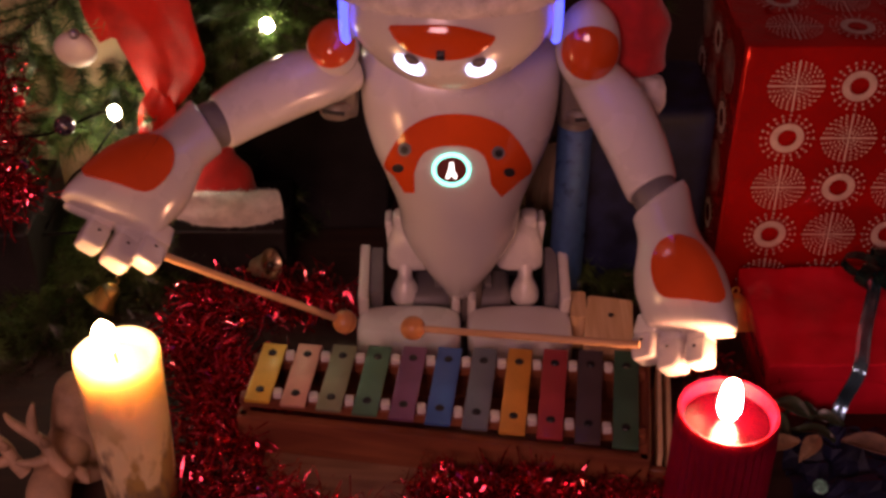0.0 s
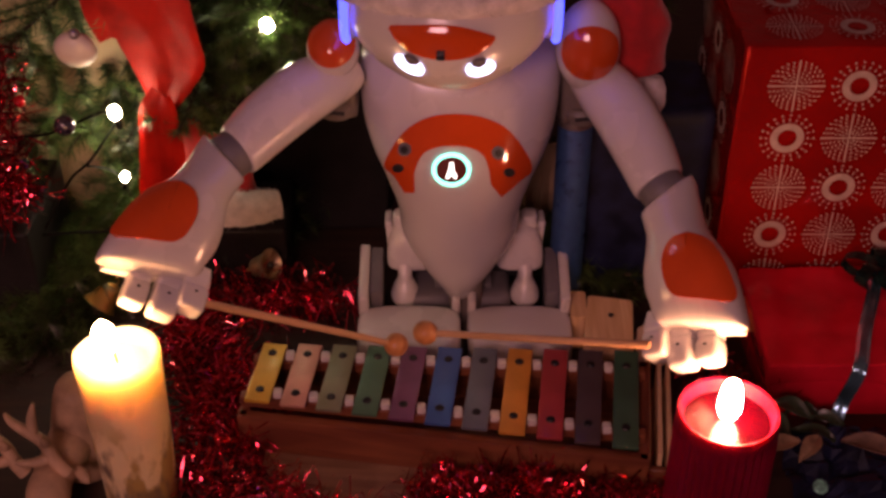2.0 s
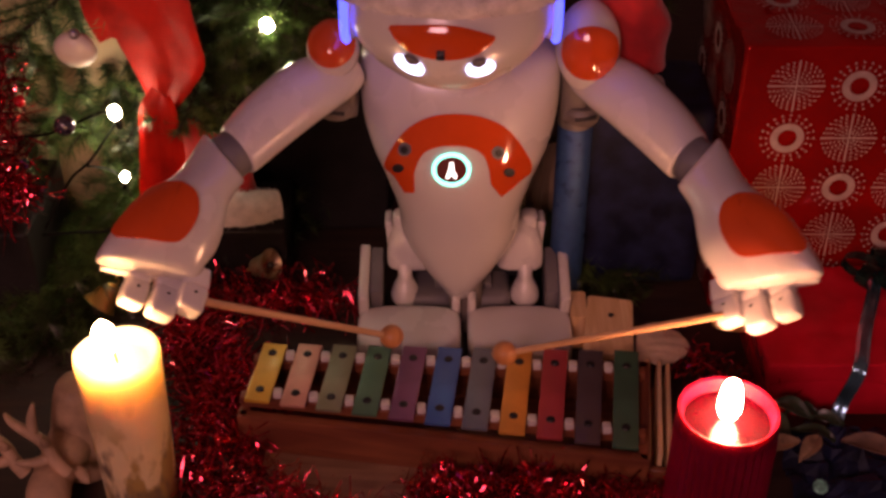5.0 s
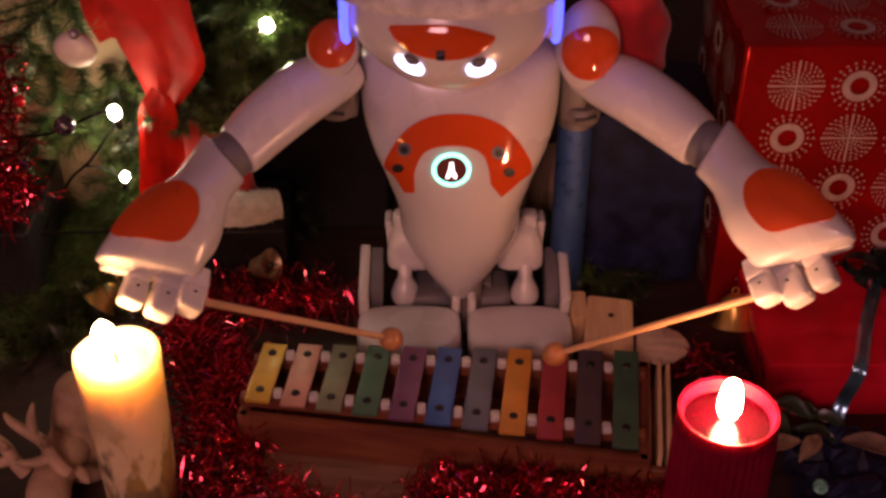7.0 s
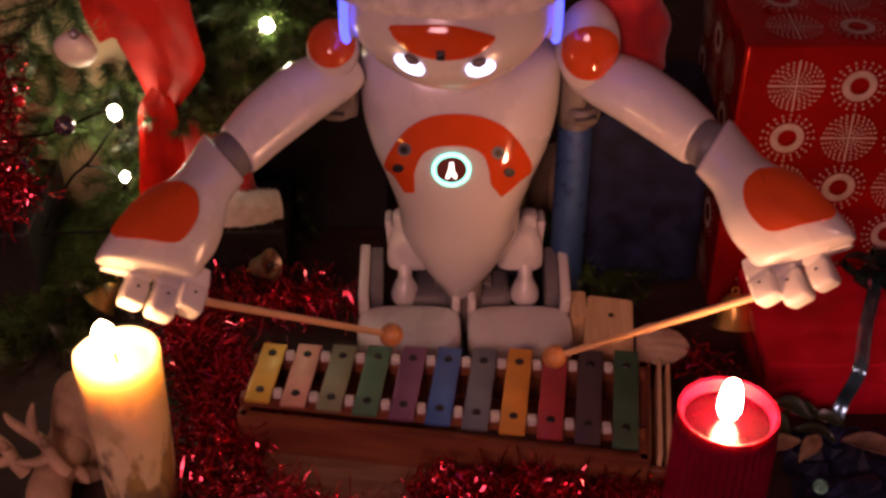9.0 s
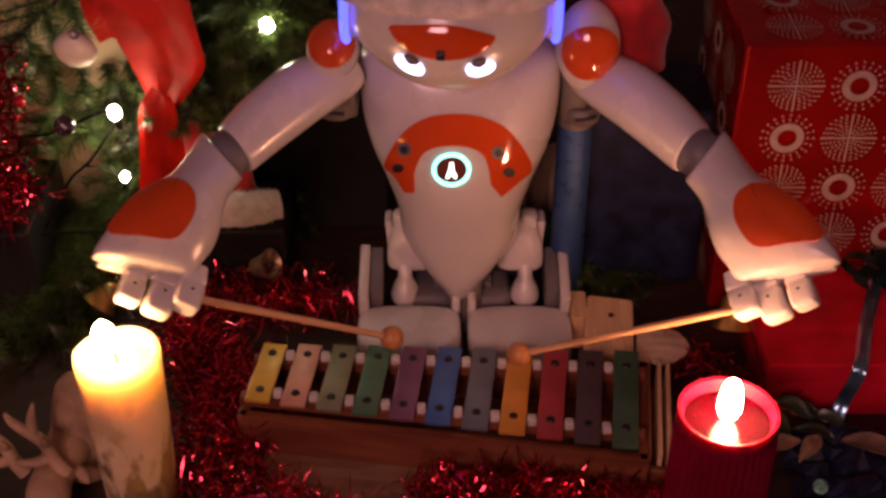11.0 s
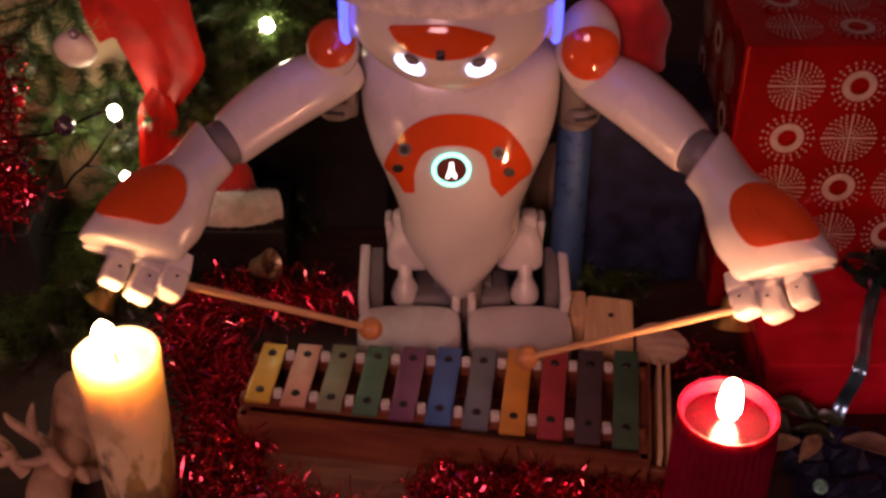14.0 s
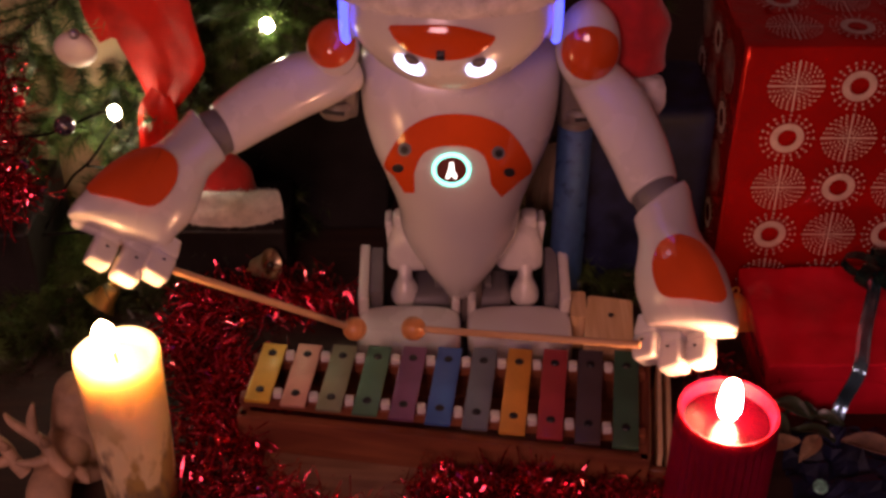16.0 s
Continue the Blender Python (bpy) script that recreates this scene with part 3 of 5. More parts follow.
def xylophone():
    xyl = thing("xylophone", "toy xylophone with eleven coloured bars on a reddish wooden frame", "xylophone", pose(0, -0.16, FLOOR))
    inv = xyl.matrix_world.inverted()
    ways = Vector((-0.12, -1, 0)).normalized()
    colours = (("yellow", (0.75, 0.45, 0.02)), ("pink", (0.72, 0.35, 0.25)), ("olive", (0.24, 0.24, 0.13)), ("green", (0.06, 0.17, 0.09)), ("violet", (0.20, 0.05, 0.15)), ("blue", (0.03, 0.12, 0.42)),
               ("slate", (0.14, 0.16, 0.20)), ("amber", (0.80, 0.32, 0.015)), ("red", (0.45, 0.02, 0.03)), ("plum", (0.07, 0.035, 0.04)), ("dark green", (0.03, 0.12, 0.05)))
    ztop = 0.132
    low, high = [], []
    for i, (word, c) in enumerate(colours):
        top = Vector((-0.1425 + 0.0298 * i, -0.1225 - 0.00094 * i, ztop))
        ln = 0.072 + 0.0044 * i
        mid = top + ways * (ln / 2)
        yaw = math.degrees(math.atan2(-ways.x, -ways.y)) * -1
        m = inv @ Matrix.Translation(mid) @ pose(0, 0, 0, 0, 0, yaw)
        bar = part("bar", box(0.0205, ln, 0.003, 0.0009, 2), bar_colour("bar_" + word.replace(" ", "_"), c), xyl, word + " metal bar", m)
        for f in (0.17, 0.81):
            p = top + ways * (ln * f)
            (high if f < 0.5 else low).append(p)
            pin = lathe([(0.0036, 0.0010), (0.0037, 0.0019), (0.0030, 0.0028), (0.0010, 0.0031)], 14)
            part("pin", pin, SCREW, bar, "black pin", m.inverted() @ inv @ Matrix.Translation(p))
    for line in (low, high):
        a, b = line[0] + Vector((-0.016, 0, -0.008)), line[-1] + Vector((0.016, 0, -0.008))
        d = b - a
        part("rail", box(d.length, 0.010, 0.010, 0.001, 1), RED_WOOD, xyl, "", inv @ Matrix.Translation((a + b) / 2) @ pose(0, 0, 0, 0, 0, math.degrees(math.atan2(d.y, d.x))))
        for p, q in zip(line, line[1:]):
            part("spacer", box(0.0075, 0.0085, 0.007, 0.002, 2), RUBBER, xyl, "white spacer", inv @ Matrix.Translation((p + q) / 2 + Vector((0, 0, -0.001))))
    # the trapezoid case under the bars
    bl, br = low[0] + ways * 0.013 + Vector((-0.012, 0, 0)), low[-1] + ways * 0.018 + Vector((0.016, 0, 0))
    tl, tr = high[0] - ways * 0.014 + Vector((-0.012, 0, 0)), high[-1] - ways * 0.018 + Vector((0.016, 0, 0))
    for a, b, name in ((bl, br, "front_board"), (tl, tr, "back_board"), (bl, tl, "end_board"), (br, tr, "end_board")):
        d = b - a
        part(name, box(d.length + 0.008, 0.009, 0.044, 0.0015, 2), RED_WOOD, xyl, "", inv @ Matrix.Translation((a.x / 2 + b.x / 2, a.y / 2 + b.y / 2, FLOOR + 0.0225)) @ pose(0, 0, 0, 0, 0, math.degrees(math.atan2(d.y, d.x))))
    bm = bmesh.new()
    vs = [bm.verts.new((p.x, p.y, z)) for z in (FLOOR + 0.002, FLOOR + 0.006) for p in (bl, br, tr, tl)]
    bm.faces.new(vs[:4]), bm.faces.new(vs[4:])
    for i in range(4):
        bm.faces.new((vs[i], vs[(i + 1) % 4], vs[4 + (i + 1) % 4], vs[4 + i]))
    bm.transform(inv)
    part("bottom_board", bm, RED_WOOD, xyl)


xylophone()


# ---- candles ----
def ivory_candle():
    x, y, z, r = -0.2364, -0.2557, 0.239, 0.0315
    h = z - FLOOR
    c = thing("pillar_candle", "lit ivory pillar candle with a gold and brown printed band", "candle", pose(x, y, FLOOR), "burning candles")
    bm = lathe([(r * 0.80, 0.0005), (r * 0.86, 0.003), (r * 0.90, h * 0.3), (r * 0.96, h * 0.65), (r, h - 0.006), (r * 0.985, h - 0.002), (r * 0.93, h), (r * 0.86, h - 0.002), (r * 0.7, h - 0.010), (r * 0.3, h - 0.013), (0.001, h - 0.013)], 48)
    for v in bm.verts:
        if v.co.z > h - 0.009:
            v.co.z += 0.0016 * math.sin(2 * math.atan2(v.co.y, v.co.x) + 0.6)
    part("wax_body", bm, IVORY_WAX, c)
    part("wick", tube([(-0.001, 0.002, h - 0.014), (-0.002, 0.002, h - 0.004), (-0.004, 0.002, h + 0.002)], 0.0009, 6, 3), DARK, c, "charred wick")
    fl = lathe([(0.0008, 0), (0.0060, 0.0030), (0.0086, 0.0085), (0.0088, 0.0150), (0.0074, 0.0215), (0.0046, 0.0262), (0.0010, 0.0288)], 20, m=pose(-0.006, 0.002, h - 0.003, 0, -4, 0))
    part("flame", fl, FLAME, c, "bright yellow flame")


def red_candle():
    x, y, z, r = 0.2043, -0.2885, 0.2115, 0.0365
    h = z - FLOOR
    c = thing("ribbed_candle", "lit red pillar candle with ribbed sides and a hollow glowing top", "candle", pose(x, y, FLOOR), "burning candles")
    bm, rows, seg = bmesh.new(), [], 144
    for rr, zz, rib in ((0.9, 0.0005, 0), (0.98, 0.003, 0.5), (1.0, 0.008, 1), (1.0, h - 0.020, 1), (1.0, h - 0.012, 0.4), (1.005, h - 0.008, 0), (1.005, h - 0.002, 0), (0.98, h, 0), (0.93, h - 0.001, 0), (0.88, h - 0.006, 0), (0.80, h - 0.016, 0), (0.55, h - 0.023, 0), (0.2, h - 0.024, 0), (0.02, h - 0.024, 0)):
        rows.append([bm.verts.new(((r * rr + 0.0011 * rib * math.cos(36 * 2 * math.pi * i / seg)) * math.cos(2 * math.pi * i / seg), (r * rr + 0.0011 * rib * math.cos(36 * 2 * math.pi * i / seg)) * math.sin(2 * math.pi * i / seg), zz)) for i in range(seg)])
    grid_faces(bm, rows)
    part("wax_body", bm, RED_WAX, c)
    part("melted_wax", lathe([(r * 0.60, h - 0.0225), (r * 0.845, h - 0.0125), (r * 0.865, h - 0.0100), (r * 0.45, h - 0.0103), (0.0005, h - 0.0103)], 48), MELTED_WAX, c, "shiny pool of melted red wax")
    part("wick", tube([(0, 0, h - 0.014), (0.0005, 0, h - 0.008), (0.001, 0, h - 0.002)], 0.0009, 6, 3), DARK, c, "charred wick")
    fl = lathe([(0.0008, 0), (0.0062, 0.003), (0.0086, 0.010), (0.0082, 0.019), (0.0070, 0.028), (0.0046, 0.034), (0.0008, 0.0375)], 20, m=pose(0, 0, h - 0.0078))
    part("flame", fl, FLAME_RED, c, "bright tall flame")


ivory_candle()
red_candle()


# ---- gifts ----
def snow_ring(bm, m, r):
    """A printed ring with a fringe of small dots."""
    def flat(points, z=0.0):
        vs = [bm.verts.new(m @ Vector((*p, z))) for p in points]
        return vs
    n = 28
    a = flat([(0.34 * r * math.cos(6.2832 * i / n), 0.34 * r * math.sin(6.2832 * i / n)) for i in range(n)])
    b = flat([(0.60 * r * math.cos(6.2832 * i / n), 0.60 * r * math.sin(6.2832 * i / n)) for i in range(n)])
    for i in range(n):
        bm.faces.new((a[i], a[(i + 1) % n], b[(i + 1) % n], b[i]))
    for i in range(20):
        t = 6.2832 * i / 20
        for rad, w, hgt in ((0.74 * r, 0.045 * r, 0.075 * r), (0.93 * r, 0.055 * r, 0.055 * r)):
            c, s = math.cos(t), math.sin(t)
            bm.faces.new(flat([(c * (rad + dy) - s * dx, s * (rad + dy) + c * dx) for dx, dy in ((-w, 0), (0, -hgt), (w, 0), (0, hgt))]))


def snow_flake(bm, m, r):
    """A printed round flake: a cross and curved strokes."""
    def quad(p, q, w):
        d = (Vector(q) - Vector(p)).normalized()
        k = Vector((-d.y, d.x)) * w
        bm.faces.new([bm.verts.new(m @ Vector((v.x, v.y, 0))) for v in (Vector(p) + k, Vector(q) + k, Vector(q) - k, Vector(p) - k)])
    for i in range(4):
        t = i * math.pi / 2
        c, s = math.cos(t), math.sin(t)
        quad((0.02 * r * c, 0.02 * r * s), (r * c, r * s), 0.035 * r)
        for rad in (0.22, 0.36, 0.50, 0.64, 0.78, 0.92):
            for k in range(1, 2 + int(rad * 6)):
                a0 = t + (math.pi / 2) * k / (2 + int(rad * 6))
                quad((rad * r * math.cos(a0) - 0.05 * r * math.cos(a0 + 0.8), rad * r * math.sin(a0) - 0.05 * r * math.sin(a0 + 0.8)), (rad * r * math.cos(a0) + 0.055 * r * math.cos(a0 + 0.8), rad * r * math.sin(a0) + 0.055 * r * math.sin(a0 + 0.8)), 0.028 * r)


def tall_gift():
    w, d, h = 0.34, 0.17, 0.276
    g = thing("gift_box", "tall gift box wrapped in shiny red paper with silver snowflakes", "gift box", pose(0.252 + w / 2, 0.0 + d / 2, FLOOR, 0, 0, 0))
    bm = box(w, d, h, 0.004, 3, pose(0, 0, h / 2))
    bmesh.ops.subdivide_edges(bm, edges=[e for e in bm.edges if e.calc_length() > 0.05], cuts=24, use_grid_fill=True)
    for v in bm.verts:
        k = noise.noise(v.co * 13) * 0.0028 + abs(noise.noise(v.co * 30)) * 0.0022
        v.co += Vector((0, k, 0)) if abs(v.co.y) > d / 2 - 0.006 else Vector((k, 0, 0)) if abs(v.co.x) > w / 2 - 0.006 else Vector((0, 0, k))
    part("wrapping", bm, GIFT_RED, g)
    front, side, top = bmesh.new(), bmesh.new(), bmesh.new()
    for col in range(0, 6):
        for row in range(0, 5):
            x, z = 0.298 - 0.252 - w / 2 + 0.0535 * col, 0.164 - FLOOR + 0.051 * (row - 1)
            kind = snow_flake if (col + row) % 2 == 0 else snow_ring
            if abs(x) < w / 2 - 0.016 and z < h - 0.020:
                kind(front, pose(x, -d / 2 - 0.0046, z, 90, 0, 0), 0.0245)
            if col < 3 and z < h - 0.02:
                kind(side, pose(-w / 2 - 0.0046, 0.0535 * (col - 1), z, 90, 0, -90), 0.0245)
            yy = row * 0.052 - d / 2 + 0.030
            if abs(x) < w / 2 - 0.016 and yy < d / 2 - 0.02:
                kind(top, pose(x, yy, h + 0.0046), 0.0245)
    for nm, b in (("front_print", front), ("side_print", side), ("top_print", top)):
        part(nm, b, PRINT, g, "silver white snowflake print", smooth=False)


tall_gift()


def plain_box(name, label, mat, x0, x1, y0, y1, z0, z1, bevel=0.004, turn=0.0, wrinkle=0.001):
    w, d, h = x1 - x0, y1 - y0, z1 - z0
    bm = box(w, d, h, bevel, 3, pose(0, 0, h / 2))
    bmesh.ops.subdivide_edges(bm, edges=[e for e in bm.edges if e.calc_length() > 0.03], cuts=14, use_grid_fill=True)
    for v in bm.verts:
        v.co += Vector((noise.noise(v.co * 25 + Vector((x0, 0, 0))), noise.noise(v.co * 25 + Vector((9, x0, 0))), 0)) * wrinkle
    return solo(name, bm, mat, label, "gift box", pose((x0 + x1) / 2, (y0 + y1) / 2, z0, 0, 0, turn))


def low_gift():
    g = thing("gift_box", "low lidded gift box in plain dark red foil", "gift box", pose(0.396, -0.0815, FLOOR))
    part("box_body", box(0.242, 0.134, 0.040, 0.003, 2, pose(0, 0, 0.020)), PLAIN_RED, g)
    lid = box(0.248, 0.139, 0.022, 0.004, 3, pose(0, 0, 0.046))
    bmesh.ops.subdivide_edges(lid, edges=[e for e in lid.edges if e.calc_length() > 0.03], cuts=28, use_grid_fill=True)
    for v in lid.verts:
        v.co += Vector((0, 1, 1)) * (0.0030 * noise.noise(v.co * 17) + 0.0034 * abs(noise.noise(v.co * 34)))
    part("lid", lid, PLAIN_RED, g)


low_gift()
plain_box("gift_box", "upright dark navy gift box with glossy paper", NAVY, 0.122, 0.246, 0.035, 0.14, FLOOR, 0.270, 0.012)
plain_box("gift_box", "black glossy box standing in the dark", BLACK, -0.215, -0.055, 0.13, 0.20, FLOOR, 0.245)
plain_box("gift_box", "low black box below the tinsel", BLACK, -0.54, -0.378, -0.01, 0.12, FLOOR, 0.168)
# tube added in place of the navy box's rounded lit edge
box_edge_tube = thing("box_edge_tube", "glittering blue tube with silver rim, as the navy box's lit edge", "gift tube", pose(0.1160, 0.014, FLOOR))
part("tube_body", lathe([(0.014, 0), (0.0155, 0.003), (0.0155, 0.200), (0.0140, 0.2025), (0.0125, 0.2005), (0.002, 0.2000)], 28), BLUE, box_edge_tube)
part("tube_rim", lathe([(0.0158, 0.196), (0.0163, 0.198), (0.0163, 0.2045), (0.0150, 0.2060), (0.0138, 0.2045), (0.0138, 0.198)], 28), SILVER, box_edge_tube, "thin silver rim")


# ---- round the gifts ----
def tinsel(name, label, points, radius, per_metre=3000, seed=1):
    """A garland: a thin core with a dense fringe of narrow foil strips."""
    rng = random.Random(seed)
    line = [Vector(p) for p in smoothed(points, 14)]
    verts, faces = [], []
    for a, b in zip(line, line[1:]):
        d = b - a
        for _ in range(max(1, int(d.length * per_metre * 2.4))):
            p = a + d * rng.random() + Vector((rng.gauss(0, 1), rng.gauss(0, 1), rng.gauss(0, 0.7))) * radius * 0.34
            way = Vector((rng.gauss(0, 1), rng.gauss(0, 1), rng.gauss(0, 1))).normalized()
            way = (way - d.normalized() * way.dot(d.normalized()) * 0.6).normalized()
            ln = radius * rng.uniform(0.22, 0.66)
            side = way.orthogonal().normalized()
            side = (Matrix.Rotation(rng.uniform(0, 6.28), 3, way) @ side) * rng.uniform(0.0004, 0.0009)
            bend = Vector((rng.gauss(0, 1), rng.gauss(0, 1), rng.gauss(-0.6, 0.8))) * ln * 0.55
            n = len(verts)
            for k in range(4):
                s = k / 3
                q = p + way * ln * s + bend * s * s
                q.z = max(q.z, FLOOR + 0.002)
                tw = Matrix.Rotation(s * 1.3, 3, way) @ side
                verts += [q + tw, q - tw]
            for k in range(3):
                faces.append((n + 2 * k, n + 2 * k + 1, n + 2 * k + 3, n + 2 * k + 2))
    core = tube(points, 0.0011, 6, 8)
    me = bpy.data.meshes.new(name)
    me.from_pydata([tuple(v) for v in verts], [], faces)
    me.materials.append(TINSEL)
    ob = thing(name, label, "tinsel", None, "red tinsel garlands")
    strips = new("foil_fringe", me)
    strips.parent = ob
    tagged(strips, "narrow shiny red foil strips", kind="stuff")
    part("core", core, TINSEL, ob)
    return ob


tinsel("tinsel_garland", "shiny red tinsel garland hanging on fir twigs", [(-0.415, 0.02, 0.420), (-0.395, 0.02, 0.345), (-0.388, 0.03, 0.285), (-0.402, 0.02, 0.240), (-0.385, 0.01, 0.205), (-0.405, -0.005, 0.190), (-0.45, 0.01, 0.185)], 0.028, 2600, 1)
tinsel("tinsel_garland", "shiny red tinsel garland draped across fir twigs", [(-0.45, 0.03, 0.31), (-0.42, 0.02, 0.25), (-0.41, 0.01, 0.215), (-0.372, 0.02, 0.200)], 0.026, 2200, 2)
tinsel("tinsel_garland", "shiny red tinsel garland lying on the floor beside a candle", [(-0.085, -0.018, 0.096), (-0.115, -0.012, 0.098), (-0.150, 0.000, 0.098), (-0.195, -0.002, 0.098), (-0.235, -0.025, 0.098), (-0.205, -0.075, 0.102), (-0.190, -0.130, 0.104), (-0.200, -0.185, 0.106),
                       (-0.205, -0.235, 0.108), (-0.165, -0.265, 0.102), (-0.150, -0.30, 0.100)], 0.034, 2500, 3)
tinsel("tinsel_garland", "shiny red tinsel garland bunched on the floor", [(-0.13, -0.010, 0.098), (-0.170, -0.045, 0.100), (-0.215, -0.080, 0.100), (-0.170, -0.115, 0.100)], 0.030, 1300, 4)
tinsel("tinsel_garland", "shiny red tinsel garland lying before the xylophone", [(-0.030, -0.275, 0.092), (0.000, -0.262, 0.096), (0.045, -0.258, 0.097), (0.095, -0.268, 0.094), (0.140, -0.272, 0.094), (0.180, -0.290, 0.092)], 0.030, 3200, 5)
tinsel("tinsel_garland", "shiny red tinsel garland along the xylophone's front", [(-0.155, -0.235, 0.094), (-0.120, -0.262, 0.096), (-0.085, -0.285, 0.094), (-0.02, -0.300, 0.094)], 0.026, 2000, 7)
tinsel("tinsel_garland", "shiny red tinsel garland piled on the floor", [(-0.245, -0.045, 0.094), (-0.225, -0.110, 0.094), (-0.160, -0.160, 0.094), (-0.170, -0.215, 0.096)], 0.030, 2600, 8)
tinsel("tinsel_garland", "shiny red tinsel garland heaped before the xylophone", [(-0.010, -0.245, 0.098), (0.035, -0.268, 0.100), (0.075, -0.250, 0.100), (0.110, -0.285, 0.098), (0.150, -0.268, 0.098)], 0.028, 4200, 11)
tinsel("tinsel_garland", "shiny red tinsel garland between the xylophone and the ribbed candle", [(0.060, -0.300, 0.090), (0.105, -0.296, 0.092), (0.145, -0.290, 0.092), (0.165, -0.262, 0.090), (0.172, -0.240, 0.088)], 0.028, 3200, 12)
tinsel("tinsel_garland", "thin red tinsel garland behind the ribbed candle", [(0.190, -0.075, 0.092), (0.225, -0.100, 0.096), (0.255, -0.135, 0.094), (0.285, -0.165, 0.092)], 0.024, 1500, 6)


def fir_branch_mesh(name, base, tip, seed, needle=0.016, dense=1.0):
    rng = random.Random(seed)
    base, tip = Vector(base), Vector(tip)
    axis = tip - base
    sidev = axis.cross(Vector((0, 0, 1))).normalized()
    verts, faces, mats = [], [], []

    def twig(p, q, r):
        d = (q - p).normalized()
        u = d.orthogonal().normalized()
        v = d.cross(u)
        n = len(verts)
        for pt, rr in ((p, r), (q, r * 0.4)):
            for k in range(5):
                a = 6.2832 * k / 5
                verts.append(pt + (u * math.cos(a) + v * math.sin(a)) * rr)
        for k in range(5):
            faces.append((n + k, n + (k + 1) % 5, n + 5 + (k + 1) % 5, n + 5 + k))
            mats.append(1)
        steps = int((q - p).length * 2300 * dense)
        for i in range(steps):
            s = rng.random()
            c = p + (q - p) * s
            a = rng.uniform(0, 6.2832)
            out = (u * math.cos(a) + v * math.sin(a))
            w = (out + d * rng.uniform(0.35, 1.0)).normalized()
            ln = needle * rng.uniform(0.7, 1.15)
            k = w.cross(d)
            k = (k if k.length > 1e-4 else u).normalized() * 0.0008
            h = w.cross(k).normalized() * 0.0004
            n = len(verts)
            verts.extend((c + k, c - k, c + h, c + w * ln))
            for f in ((0, 1, 3), (1, 2, 3), (2, 0, 3)):
                faces.append(tuple(n + j for j in f))
                mats.append(0)
    droop = Vector((0, 0, -0.02))
    pts = [base + axis * s + droop * s * s for s in (0, 0.25, 0.5, 0.75, 1)]
    for a, b in zip(pts, pts[1:]):
        twig(a, b, 0.0026)
    for s in (0.15, 0.3, 0.42, 0.54, 0.66, 0.78, 0.88):
        o = base + axis * s + droop * s * s
        for sg in (-1, 1):
            ln = axis.length * (0.50 * (1.05 - s)) + 0.018
            w = (axis.normalized() * 0.75 + sidev * sg * 0.8 + Vector((0, 0, rng.uniform(-0.3, 0.25)))).normalized()
            twig(o, o + w * ln, 0.0014)
    me = bpy.data.meshes.new(name)
    me.from_pydata([tuple(v) for v in verts], [], faces)
    me.materials.append(NEEDLE), me.materials.append(BARK)
    me.polygons.foreach_set("material_index", mats)
    return me


def christmas_tree():
    foot = Vector((-0.16, 0.60, FLOOR))
    tree = thing("christmas_tree", "dark green fir christmas tree with low spreading branches", "christmas tree", Matrix.Translation(foot))
    trunk = lathe([(0.040, 0), (0.036, 0.05), (0.032, 0.5), (0.022, 1.0), (0.006, 1.5)], 18)
    for v in trunk.verts:
        v.co += Vector((noise.noise(v.co * 30), noise.noise(v.co * 30 + Vector((5, 0, 0))), 0)) * 0.004
    part("trunk", trunk, BARK, tree)
    tips = [(-0.40, 0.04, 0.33), (-0.42, 0.06, 0.27), (-0.300, 0.06, 0.232), (-0.290, 0.05, 0.165), (-0.170, 0.085, 0.330), (-0.150, 0.085, 0.305), (-0.190, 0.09, 0.312), (-0.135, 0.09, 0.325), (-0.30, 0.09, 0.185), (-0.325, 0.08, 0.150), (-0.305, 0.06, 0.120),
            (-0.335, 0.05, 0.108), (-0.245, 0.08, 0.255), (-0.255, 0.11, 0.300), (-0.205, 0.12, 0.300), (-0.175, 0.12, 0.272), (-0.150, 0.14, 0.300), (-0.125, 0.15, 0.275), (-0.110, 0.17, 0.310),
            (-0.200, 0.14, 0.340), (-0.135, 0.20, 0.260), (0.26, 0.34, 0.300), (0.080, 0.25, 0.170), (-0.10, 0.28, 0.24), (-0.06, 0.25, 0.26), (-0.235, 0.04, 0.125), (-0.19, 0.06, 0.115), (0.22, 0.20, 0.31),
            (-0.44, 0.03, 0.20), (-0.37, 0.10, 0.40), (-0.22, 0.18, 0.42), (-0.05, 0.22, 0.40), (0.12, 0.26, 0.40), (-0.30, 0.16, 0.36), (0.18, 0.0, 0.105), (0.195, 0.015, 0.10), (-0.37, -0.07, 0.100), (-0.41, -0.03, 0.105), (-0.385, -0.12, 0.090), (-0.43, -0.09, 0.10), (-0.285, -0.01, 0.100), (-0.238, 0.030, 0.268), (-0.345, 0.050, 0.240)]
    for i, t in enumerate(tips):
        t = Vector(t)
        d = Vector((foot.x, foot.y, t.z + 0.03)) - t
        base = t + d.normalized() * min(d.length, 0.26 + 0.02 * (i % 4))
        me = fir_branch_mesh("branch", base - foot, t - foot, 20 + i, 0.017 if i % 3 else 0.020)
        ob = new("branch", me)
        ob.parent = tree


christmas_tree()


